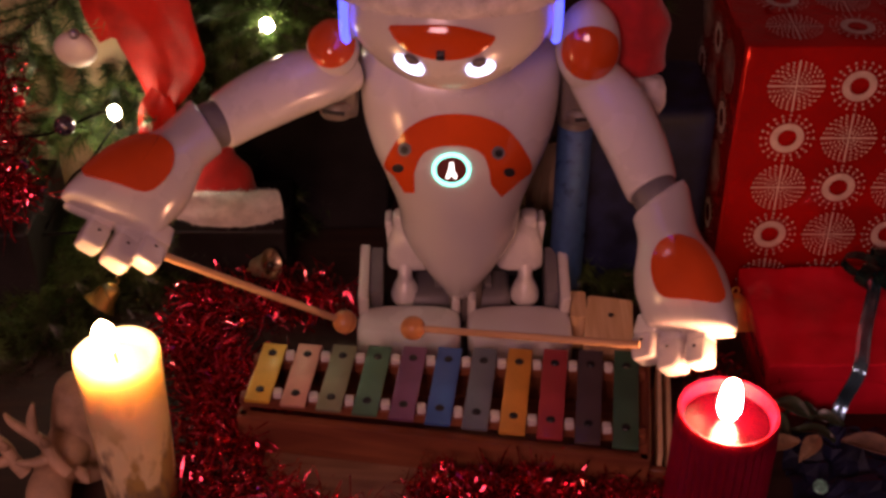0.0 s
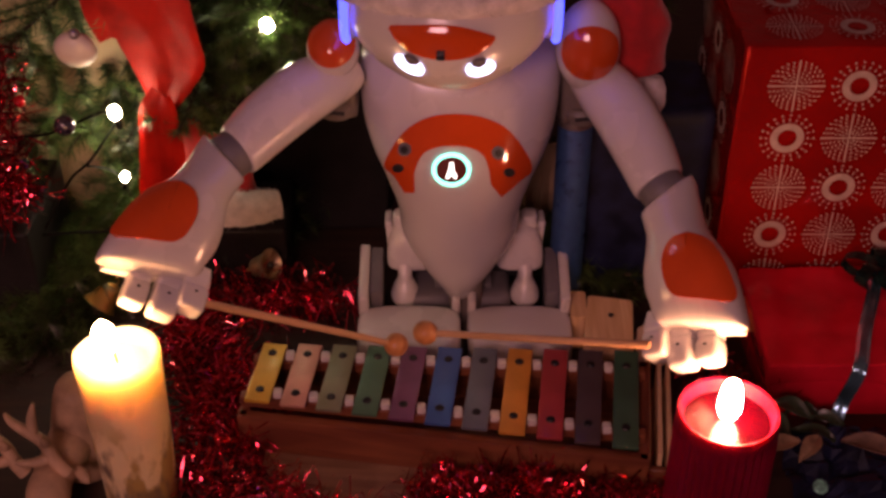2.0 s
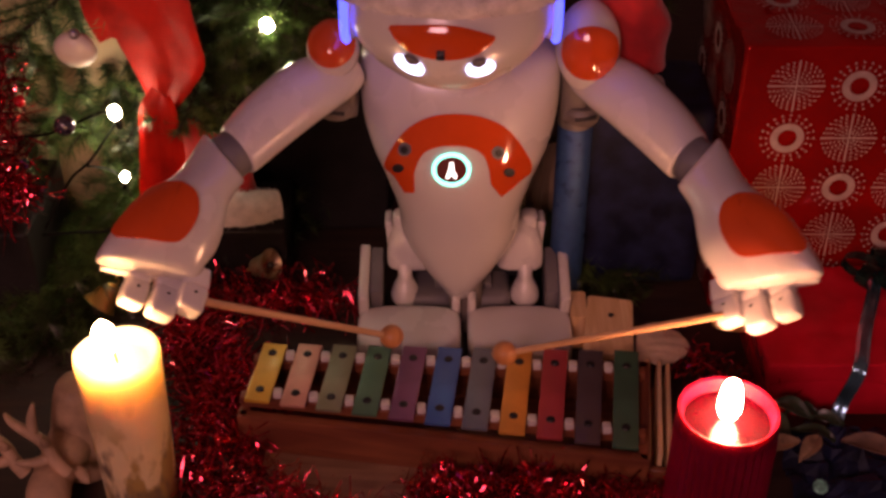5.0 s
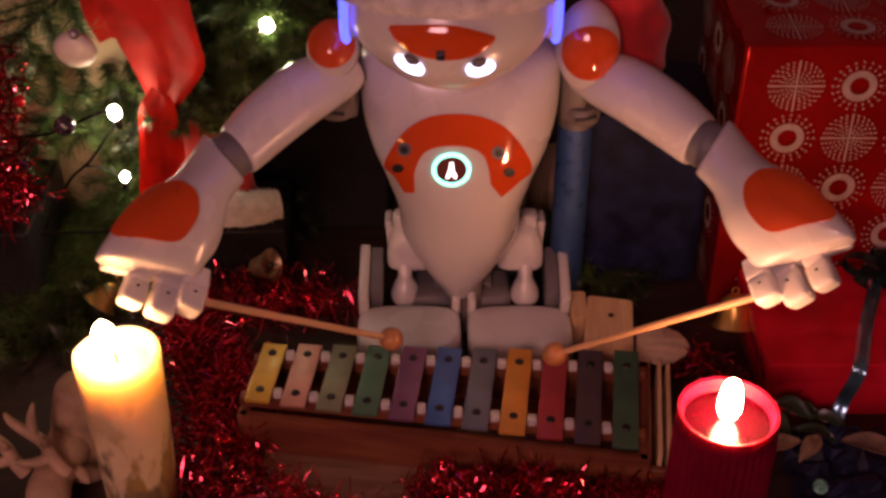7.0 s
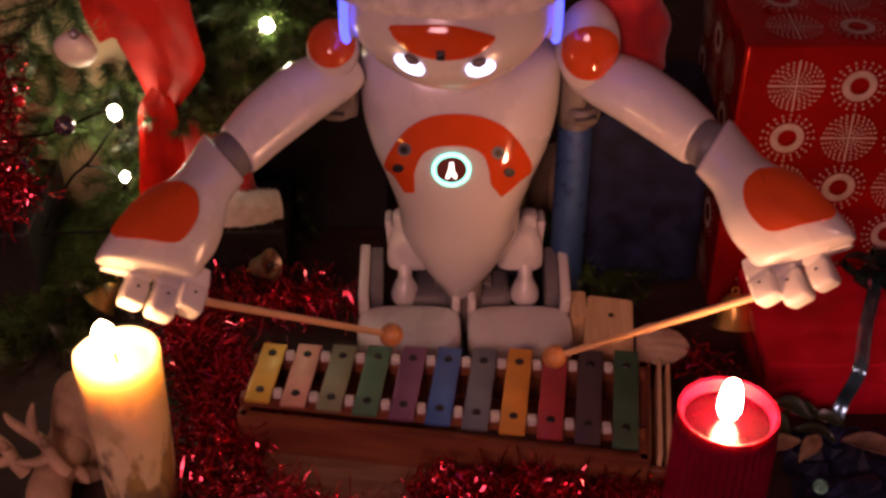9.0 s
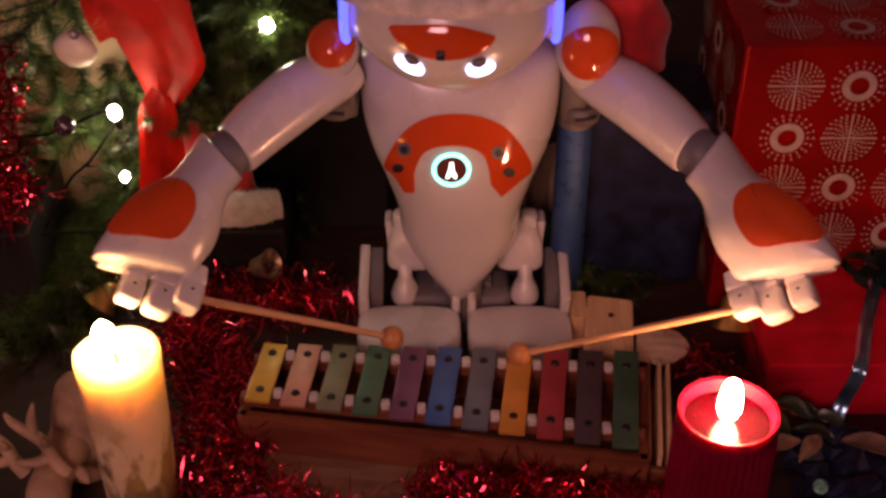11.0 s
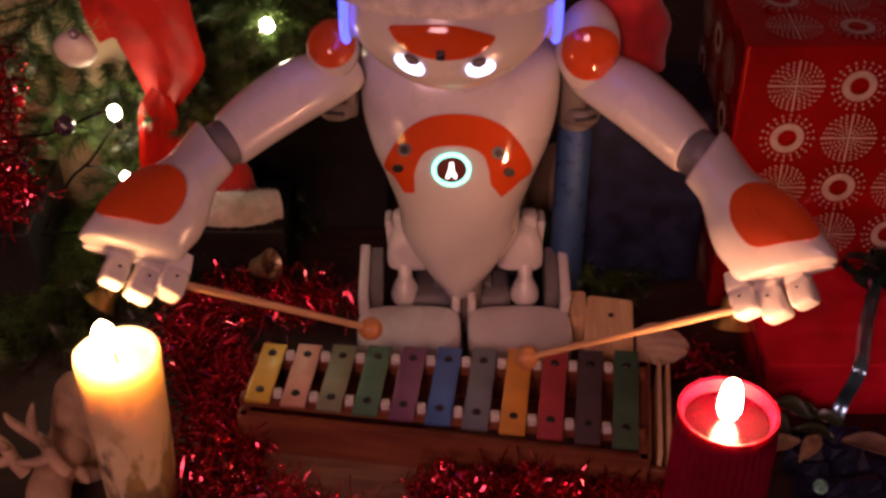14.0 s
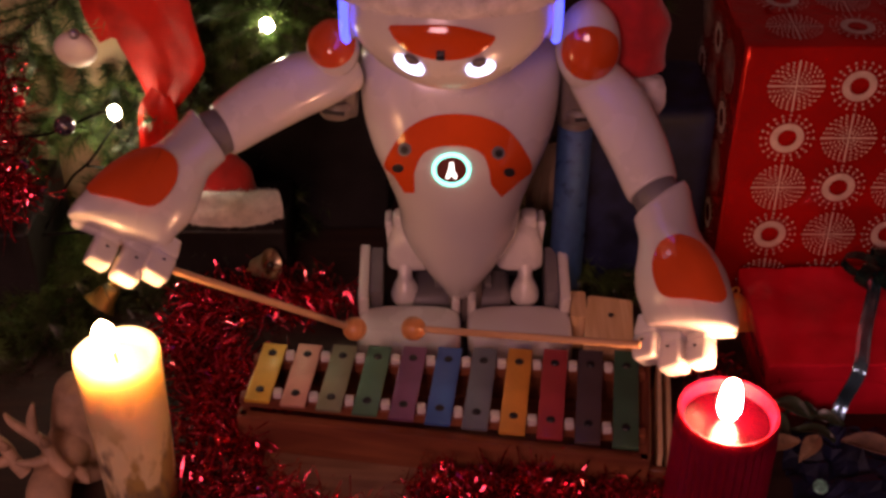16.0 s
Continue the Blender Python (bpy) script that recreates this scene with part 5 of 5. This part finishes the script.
# ---- what moves ----
def motions():
    walk(upper_arm_right, [
        (0, pose(-0.0907, -0.0300, 0.2665, 95.0, -22.2, -58.7)),
        (0.3, pose(-0.0907, -0.0300, 0.2665, 98.3, -24.3, -58.3)),
        (0.5, pose(-0.0907, -0.0300, 0.2665, 100.7, -25.6, -58.6)),
        (0.8, pose(-0.0907, -0.0300, 0.2665, 102.3, -26.4, -58.9)),
        (1, pose(-0.0907, -0.0300, 0.2665, 103.4, -26.9, -59.3)),
        (1.3, pose(-0.0907, -0.0300, 0.2665, 103.9, -28.1, -57.6)),
        (1.5, pose(-0.0907, -0.0300, 0.2665, 104.4, -28.9, -56.8)),
        (1.8, pose(-0.0907, -0.0300, 0.2665, 105.8, -29.9, -56.6)),
        (2, pose(-0.0907, -0.0300, 0.2665, 106.8, -30.5, -56.7)),
        (2.2, pose(-0.0907, -0.0300, 0.2665, 106.8, -30.5, -56.7)),
        (2.5, pose(-0.0907, -0.0300, 0.2665, 106.8, -30.5, -56.7)),
        (3, pose(-0.0907, -0.0300, 0.2665, 106.8, -30.5, -56.7)),
        (3.5, pose(-0.0907, -0.0300, 0.2665, 106.8, -30.5, -56.7)),
        (4.2, pose(-0.0907, -0.0300, 0.2665, 106.8, -30.5, -56.7)),
        (6.3, pose(-0.0907, -0.0300, 0.2665, 106.8, -30.5, -56.7)),
        (7, pose(-0.0907, -0.0300, 0.2665, 106.8, -30.5, -56.7)),
        (9.2, pose(-0.0907, -0.0300, 0.2665, 106.7, -30.4, -56.7)),
        (11.3, pose(-0.0907, -0.0300, 0.2665, 106.4, -29.6, -57.8)),
        (11.5, pose(-0.0907, -0.0300, 0.2665, 106.4, -29.5, -57.9)),
        (12, pose(-0.0907, -0.0300, 0.2665, 105.7, -29.5, -57.2)),
        (12.5, pose(-0.0907, -0.0300, 0.2665, 105.1, -28.9, -57.4)),
        (13, pose(-0.0907, -0.0300, 0.2665, 104.9, -28.0, -59.0)),
        (13.5, pose(-0.0907, -0.0300, 0.2665, 103.8, -27.4, -58.7)),
        (14, pose(-0.0907, -0.0300, 0.2665, 102.7, -26.8, -58.5)),
        (14.5, pose(-0.0907, -0.0300, 0.2665, 102.4, -26.3, -59.3)),
        (14.7, pose(-0.0907, -0.0300, 0.2665, 104.0, -28.3, -57.2)),
        (15, pose(-0.0907, -0.0300, 0.2665, 108.1, -31.2, -57.0)),
        (15.3, pose(-0.0907, -0.0300, 0.2665, 105.3, -29.3, -56.9)),
        (15.5, pose(-0.0907, -0.0300, 0.2665, 104.2, -27.9, -58.3)),
        (16, pose(-0.0907, -0.0300, 0.2665, 98.8, -24.0, -59.9)),
    ])
    walk(forearm_right, [
        (0, pose(-0.1925, -0.0966, 0.2567, 109.4, 40.7, -1.8)),
        (0.3, pose(-0.1897, -0.0995, 0.2505, 110.8, 38.5, 0.8)),
        (0.5, pose(-0.1879, -0.1008, 0.2460, 111.1, 34.9, 1.6)),
        (0.8, pose(-0.1869, -0.1014, 0.2433, 111.2, 35.9, 2.3)),
        (1, pose(-0.1862, -0.1017, 0.2413, 112.3, 34.6, 2.4)),
        (1.3, pose(-0.1833, -0.1050, 0.2405, 114.1, 34.2, 3.8)),
        (1.5, pose(-0.1815, -0.1070, 0.2399, 115.3, 34.5, 5.0)),
        (1.8, pose(-0.1797, -0.1084, 0.2377, 114.9, 29.9, 3.8)),
        (2, pose(-0.1785, -0.1091, 0.2362, 114.9, 30.9, 4.8)),
        (2.2, pose(-0.1785, -0.1091, 0.2362, 115.7, 31.7, 5.3)),
        (2.5, pose(-0.1785, -0.1091, 0.2362, 116.0, 31.9, 5.5)),
        (3, pose(-0.1785, -0.1091, 0.2362, 115.6, 32.3, 5.8)),
        (3.5, pose(-0.1785, -0.1091, 0.2362, 116.1, 32.8, 6.1)),
        (4.2, pose(-0.1785, -0.1091, 0.2362, 116.1, 32.6, 6.0)),
        (6.3, pose(-0.1785, -0.1091, 0.2362, 115.8, 32.6, 5.7)),
        (7, pose(-0.1785, -0.1091, 0.2362, 115.7, 32.6, 5.6)),
        (9.2, pose(-0.1787, -0.1090, 0.2362, 116.2, 32.5, 5.9)),
        (11.3, pose(-0.1807, -0.1068, 0.2366, 114.7, 31.4, 4.3)),
        (11.5, pose(-0.1809, -0.1066, 0.2366, 115.4, 33.2, 5.3)),
        (12, pose(-0.1807, -0.1073, 0.2378, 116.0, 33.1, 5.4)),
        (12.5, pose(-0.1817, -0.1064, 0.2387, 115.7, 34.6, 4.8)),
        (13, pose(-0.1842, -0.1033, 0.2388, 114.9, 34.9, 4.4)),
        (13.5, pose(-0.1851, -0.1029, 0.2408, 115.1, 35.6, 4.0)),
        (14, pose(-0.1860, -0.1024, 0.2426, 114.7, 35.8, 3.2)),
        (14.5, pose(-0.1872, -0.1009, 0.2430, 113.8, 37.2, 2.1)),
        (14.7, pose(-0.1826, -0.1060, 0.2406, 114.0, 33.8, 3.4)),
        (15, pose(-0.1773, -0.1097, 0.2341, 114.5, 29.7, 6.0)),
        (15.3, pose(-0.1808, -0.1074, 0.2385, 113.4, 30.6, 3.5)),
        (15.5, pose(-0.1840, -0.1041, 0.2400, 115.3, 34.8, 4.3)),
        (16, pose(-0.1912, -0.0971, 0.2495, 112.1, 38.4, 0.7)),
    ])
    walk(mallet_right, [
        (0, pose(-0.2361, -0.2205, 0.3153, 180.0, -52.7, 21.5)),
        (0.3, pose(-0.2289, -0.2246, 0.3048, -180.0, -55.2, 23.5)),
        (0.5, pose(-0.2245, -0.2263, 0.2966, 180.0, -58.4, 22.8)),
        (0.8, pose(-0.2223, -0.2274, 0.2945, 180.0, -56.0, 21.3)),
        (1, pose(-0.2222, -0.2268, 0.2895, 180.0, -58.0, 22.0)),
        (1.3, pose(-0.2184, -0.2298, 0.2852, 180.0, -59.3, 23.7)),
        (1.5, pose(-0.2157, -0.2316, 0.2828, 180.0, -59.4, 24.8)),
        (1.8, pose(-0.2132, -0.2322, 0.2770, 180.0, -62.8, 21.6)),
        (2, pose(-0.2105, -0.2337, 0.2764, 180.0, -60.4, 20.5)),
        (2.2, pose(-0.2107, -0.2334, 0.2755, -180.0, -60.5, 22.2)),
        (2.5, pose(-0.2108, -0.2333, 0.2753, -180.0, -60.6, 22.6)),
        (3, pose(-0.2100, -0.2338, 0.2763, 180.0, -60.5, 23.5)),
        (3.5, pose(-0.2101, -0.2337, 0.2759, 180.0, -60.4, 24.5)),
        (4.2, pose(-0.2102, -0.2337, 0.2759, 180.0, -60.6, 24.3)),
        (6.3, pose(-0.2106, -0.2337, 0.2764, 180.0, -60.2, 23.4)),
        (7, pose(-0.2106, -0.2337, 0.2765, 180.0, -60.1, 23.3)),
        (9.2, pose(-0.2105, -0.2334, 0.2758, 180.0, -60.8, 24.3)),
        (11.3, pose(-0.2136, -0.2313, 0.2776, 180.0, -60.8, 21.7)),
        (11.5, pose(-0.2139, -0.2311, 0.2780, 180.0, -59.6, 23.3)),
        (12, pose(-0.2138, -0.2315, 0.2780, 180.0, -59.9, 23.4)),
        (12.5, pose(-0.2167, -0.2304, 0.2808, 180.0, -59.0, 23.9)),
        (13, pose(-0.2193, -0.2279, 0.2828, 180.0, -58.1, 23.3)),
        (13.5, pose(-0.2217, -0.2270, 0.2850, 180.0, -58.2, 24.0)),
        (14, pose(-0.2239, -0.2261, 0.2876, 180.0, -58.2, 23.6)),
        (14.5, pose(-0.2269, -0.2246, 0.2909, 180.0, -54.9, 20.3)),
        (14.7, pose(-0.2180, -0.2305, 0.2851, 180.0, -58.8, 22.0)),
        (15, pose(-0.2053, -0.2354, 0.2740, 180.0, -63.2, 24.4)),
        (15.3, pose(-0.2134, -0.2324, 0.2812, 180.0, -60.9, 20.1)),
        (15.5, pose(-0.2197, -0.2281, 0.2832, 180.0, -58.0, 22.6)),
        (16, pose(-0.2322, -0.2210, 0.3014, 180.0, -54.6, 21.5)),
    ])
    walk(upper_arm_left, [
        (0, pose(0.1087, -0.0300, 0.2649, -132.1, -47.6, -119.2)),
        (1, pose(0.1087, -0.0300, 0.2649, -132.1, -47.6, -119.2)),
        (1.3, pose(0.1087, -0.0300, 0.2649, -132.1, -47.6, -119.2)),
        (1.5, pose(0.1087, -0.0300, 0.2649, -132.1, -47.6, -119.2)),
        (1.8, pose(0.1087, -0.0300, 0.2649, -128.9, -46.4, -120.9)),
        (2, pose(0.1087, -0.0300, 0.2649, -126.9, -45.6, -121.9)),
        (2.2, pose(0.1087, -0.0300, 0.2649, -123.8, -44.7, -123.7)),
        (2.5, pose(0.1087, -0.0300, 0.2649, -119.6, -43.1, -126.0)),
        (2.8, pose(0.1087, -0.0300, 0.2649, -116.1, -41.7, -127.9)),
        (3, pose(0.1087, -0.0300, 0.2649, -113.9, -40.7, -129.0)),
        (3.2, pose(0.1087, -0.0300, 0.2649, -111.9, -39.6, -129.9)),
        (3.4, pose(0.1087, -0.0300, 0.2649, -104.1, -33.9, -131.7)),
        (3.5, pose(0.1087, -0.0300, 0.2649, -100.0, -29.6, -130.5)),
        (3.7, pose(0.1087, -0.0300, 0.2649, -99.3, -28.8, -130.1)),
        (3.9, pose(0.1087, -0.0300, 0.2649, -98.6, -28.0, -129.6)),
        (4.2, pose(0.1087, -0.0300, 0.2649, -98.3, -27.6, -129.4)),
        (4.7, pose(0.1087, -0.0300, 0.2649, -98.3, -27.6, -129.4)),
        (5.3, pose(0.1087, -0.0300, 0.2649, -113.9, -40.7, -129.0)),
        (6.1, pose(0.1087, -0.0300, 0.2649, -113.9, -40.7, -129.0)),
        (6.3, pose(0.1087, -0.0300, 0.2649, -105.3, -34.9, -131.7)),
        (6.5, pose(0.1087, -0.0300, 0.2649, -100.0, -29.6, -130.5)),
        (6.7, pose(0.1087, -0.0300, 0.2649, -99.4, -28.9, -130.2)),
        (7, pose(0.1087, -0.0300, 0.2649, -98.5, -28.0, -129.8)),
        (8.3, pose(0.1087, -0.0300, 0.2649, -98.5, -28.0, -129.8)),
        (8.5, pose(0.1087, -0.0300, 0.2649, -98.5, -28.0, -129.8)),
        (8.8, pose(0.1087, -0.0300, 0.2649, -98.1, -27.8, -130.1)),
        (9, pose(0.1087, -0.0300, 0.2649, -97.9, -27.7, -130.3)),
        (9.2, pose(0.1087, -0.0300, 0.2649, -97.9, -27.7, -130.3)),
        (9.8, pose(0.1087, -0.0300, 0.2649, -97.9, -27.7, -130.3)),
        (10.8, pose(0.1087, -0.0300, 0.2649, -101.6, -31.6, -131.5)),
        (11.3, pose(0.1087, -0.0300, 0.2649, -101.2, -31.3, -131.6)),
        (11.5, pose(0.1087, -0.0300, 0.2649, -101.6, -31.6, -131.5)),
        (11.8, pose(0.1087, -0.0300, 0.2649, -101.6, -31.6, -131.5)),
        (12, pose(0.1087, -0.0300, 0.2649, -101.6, -31.6, -131.5)),
        (12.5, pose(0.1087, -0.0300, 0.2649, -101.6, -31.6, -131.5)),
        (13, pose(0.1087, -0.0300, 0.2649, -101.6, -31.6, -131.5)),
        (13.5, pose(0.1087, -0.0300, 0.2649, -101.6, -31.6, -131.5)),
        (14, pose(0.1087, -0.0300, 0.2649, -101.6, -31.6, -131.5)),
        (14.5, pose(0.1087, -0.0300, 0.2649, -105.9, -35.9, -132.2)),
        (15, pose(0.1087, -0.0300, 0.2649, -116.0, -42.5, -128.9)),
        (15.3, pose(0.1087, -0.0300, 0.2649, -123.2, -45.6, -125.0)),
        (15.5, pose(0.1087, -0.0300, 0.2649, -129.0, -46.8, -121.2)),
        (16, pose(0.1087, -0.0300, 0.2649, -132.8, -46.7, -118.1)),
    ])
    walk(forearm_left, [
        (0, pose(0.1581, -0.1269, 0.2097, -121.8, 33.1, 152.5)),
        (1, pose(0.1581, -0.1269, 0.2097, -121.8, 33.1, 152.5)),
        (1.3, pose(0.1581, -0.1269, 0.2097, -122.2, 36.0, 151.2)),
        (1.5, pose(0.1581, -0.1269, 0.2097, -121.6, 32.8, 152.8)),
        (1.8, pose(0.1615, -0.1264, 0.2121, -121.5, 29.8, 154.5)),
        (2, pose(0.1638, -0.1260, 0.2136, -123.8, 31.7, 152.9)),
        (2.2, pose(0.1664, -0.1260, 0.2167, -123.4, 31.5, 154.9)),
        (2.5, pose(0.1703, -0.1256, 0.2209, -123.5, 31.2, 157.6)),
        (2.8, pose(0.1731, -0.1255, 0.2249, -124.6, 30.9, 158.7)),
        (3, pose(0.1750, -0.1252, 0.2274, -125.3, 31.0, 159.2)),
        (3.2, pose(0.1769, -0.1249, 0.2299, -125.1, 32.8, 160.1)),
        (3.4, pose(0.1859, -0.1211, 0.2403, -124.1, 39.2, 165.2)),
        (3.5, pose(0.1933, -0.1159, 0.2465, -123.4, 42.1, 170.0)),
        (3.7, pose(0.1947, -0.1148, 0.2477, -122.3, 45.0, 169.7)),
        (3.9, pose(0.1961, -0.1136, 0.2488, -121.2, 42.3, 172.6)),
        (4.2, pose(0.1968, -0.1129, 0.2494, -119.9, 41.3, 174.1)),
        (4.7, pose(0.1968, -0.1129, 0.2494, -120.1, 41.3, 174.0)),
        (5.3, pose(0.1750, -0.1252, 0.2274, -125.3, 31.0, 159.2)),
        (6.1, pose(0.1750, -0.1252, 0.2274, -125.6, 30.8, 159.3)),
        (6.3, pose(0.1843, -0.1220, 0.2386, -124.6, 38.2, 164.2)),
        (6.5, pose(0.1933, -0.1159, 0.2465, -122.9, 42.2, 170.3)),
        (6.7, pose(0.1944, -0.1151, 0.2476, -123.4, 45.2, 168.9)),
        (7, pose(0.1960, -0.1137, 0.2490, -121.9, 41.9, 172.5)),
        (8.3, pose(0.1960, -0.1137, 0.2490, -121.9, 42.1, 172.4)),
        (8.5, pose(0.1960, -0.1137, 0.2490, -120.0, 43.4, 172.4)),
        (8.8, pose(0.1959, -0.1139, 0.2497, -121.4, 41.1, 173.0)),
        (9, pose(0.1958, -0.1141, 0.2501, -122.1, 41.9, 172.3)),
        (9.2, pose(0.1958, -0.1141, 0.2501, -122.8, 43.5, 171.0)),
        (9.8, pose(0.1958, -0.1141, 0.2501, -122.9, 42.7, 171.5)),
        (10.8, pose(0.1895, -0.1189, 0.2440, -122.6, 36.1, 170.8)),
        (11.3, pose(0.1900, -0.1186, 0.2446, -120.4, 35.2, 172.5)),
        (11.5, pose(0.1895, -0.1189, 0.2440, -123.1, 40.7, 168.0)),
        (11.8, pose(0.1895, -0.1189, 0.2440, -124.3, 38.8, 168.5)),
        (12, pose(0.1895, -0.1189, 0.2440, -124.5, 38.2, 168.7)),
        (12.5, pose(0.1895, -0.1189, 0.2440, -123.9, 37.5, 169.4)),
        (13, pose(0.1895, -0.1189, 0.2440, -123.6, 37.3, 169.6)),
        (13.5, pose(0.1895, -0.1189, 0.2440, -122.9, 37.7, 169.7)),
        (14, pose(0.1895, -0.1189, 0.2440, -123.1, 39.2, 168.7)),
        (14.5, pose(0.1824, -0.1233, 0.2379, -127.2, 34.5, 163.4)),
        (15, pose(0.1714, -0.1270, 0.2256, -129.4, 32.7, 154.4)),
        (15.3, pose(0.1650, -0.1276, 0.2181, -127.8, 33.7, 150.7)),
        (15.5, pose(0.1608, -0.1270, 0.2124, -123.2, 31.5, 152.8)),
        (16, pose(0.1591, -0.1254, 0.2081, -120.9, 32.6, 153.2)),
    ])
    walk(mallet_left, [
        (0, pose(0.1744, -0.2556, 0.2411, 180.0, -80.1, 161.2)),
        (1, pose(0.1744, -0.2556, 0.2411, 180.0, -80.1, 161.2)),
        (1.3, pose(0.1741, -0.2564, 0.2437, 180.0, -76.8, 161.1)),
        (1.5, pose(0.1744, -0.2555, 0.2409, 180.0, -80.4, 161.4)),
        (1.8, pose(0.1791, -0.2536, 0.2396, 180.0, -81.4, 163.1)),
        (2, pose(0.1824, -0.2524, 0.2392, 180.0, -78.4, 160.8)),
        (2.2, pose(0.1884, -0.2521, 0.2421, 180.0, -77.3, 162.1)),
        (2.5, pose(0.1979, -0.2505, 0.2449, 180.0, -76.1, 163.1)),
        (2.8, pose(0.2040, -0.2488, 0.2464, 180.0, -74.9, 163.7)),
        (3, pose(0.2081, -0.2476, 0.2476, 180.0, -73.6, 164.2)),
        (3.2, pose(0.2128, -0.2475, 0.2521, 180.0, -71.6, 163.5)),
        (3.4, pose(0.2360, -0.2428, 0.2697, 180.0, -62.9, 162.3)),
        (3.5, pose(0.2545, -0.2345, 0.2790, 180.0, -57.4, 162.9)),
        (3.7, pose(0.2554, -0.2353, 0.2852, -180.0, -53.2, 162.4)),
        (3.9, pose(0.2594, -0.2322, 0.2841, 180.0, -56.6, 162.9)),
        (4.2, pose(0.2606, -0.2316, 0.2854, 180.0, -57.2, 164.6)),
        (4.7, pose(0.2607, -0.2314, 0.2851, 180.0, -57.3, 164.3)),
        (5.3, pose(0.2081, -0.2476, 0.2476, 180.0, -73.6, 164.2)),
        (6.1, pose(0.2082, -0.2472, 0.2469, 180.0, -74.1, 163.9)),
        (6.3, pose(0.2320, -0.2439, 0.2666, -180.0, -64.6, 162.0)),
        (6.5, pose(0.2542, -0.2350, 0.2798, -180.0, -57.0, 163.6)),
        (6.7, pose(0.2554, -0.2350, 0.2836, 180.0, -53.8, 161.3)),
        (7, pose(0.2598, -0.2316, 0.2829, 180.0, -57.5, 162.5)),
        (8.3, pose(0.2597, -0.2317, 0.2831, 180.0, -57.2, 162.4)),
        (8.5, pose(0.2579, -0.2339, 0.2873, 180.0, -54.1, 164.5)),
        (8.8, pose(0.2596, -0.2318, 0.2834, 180.0, -57.7, 163.8)),
        (9, pose(0.2595, -0.2319, 0.2837, -180.0, -57.1, 163.2)),
        (9.2, pose(0.2591, -0.2324, 0.2846, -180.0, -55.5, 161.8)),
        (9.8, pose(0.2596, -0.2319, 0.2835, 180.0, -56.6, 162.0)),
        (10.8, pose(0.2465, -0.2373, 0.2714, -180.0, -65.0, 165.2)),
        (11.3, pose(0.2469, -0.2379, 0.2743, -180.0, -64.4, 168.3)),
        (11.5, pose(0.2448, -0.2397, 0.2760, 180.0, -59.6, 163.8)),
        (11.8, pose(0.2463, -0.2376, 0.2720, 180.0, -62.9, 162.6)),
        (12, pose(0.2467, -0.2371, 0.2710, -180.0, -63.8, 162.5)),
        (12.5, pose(0.2466, -0.2372, 0.2711, 180.0, -64.2, 163.3)),
        (13, pose(0.2466, -0.2372, 0.2712, 180.0, -64.3, 163.7)),
        (13.5, pose(0.2461, -0.2380, 0.2727, 180.0, -63.3, 164.4)),
        (14, pose(0.2456, -0.2387, 0.2741, 180.0, -61.6, 163.8)),
        (14.5, pose(0.2295, -0.2420, 0.2577, -180.0, -70.7, 160.5)),
        (15, pose(0.2020, -0.2480, 0.2421, 180.0, -75.5, 158.3)),
        (15.3, pose(0.1863, -0.2520, 0.2395, 180.0, -76.8, 157.3)),
        (15.5, pose(0.1784, -0.2539, 0.2393, 180.0, -80.5, 160.7)),
        (16, pose(0.1752, -0.2543, 0.2401, 180.0, -80.2, 161.5)),
    ])


motions()
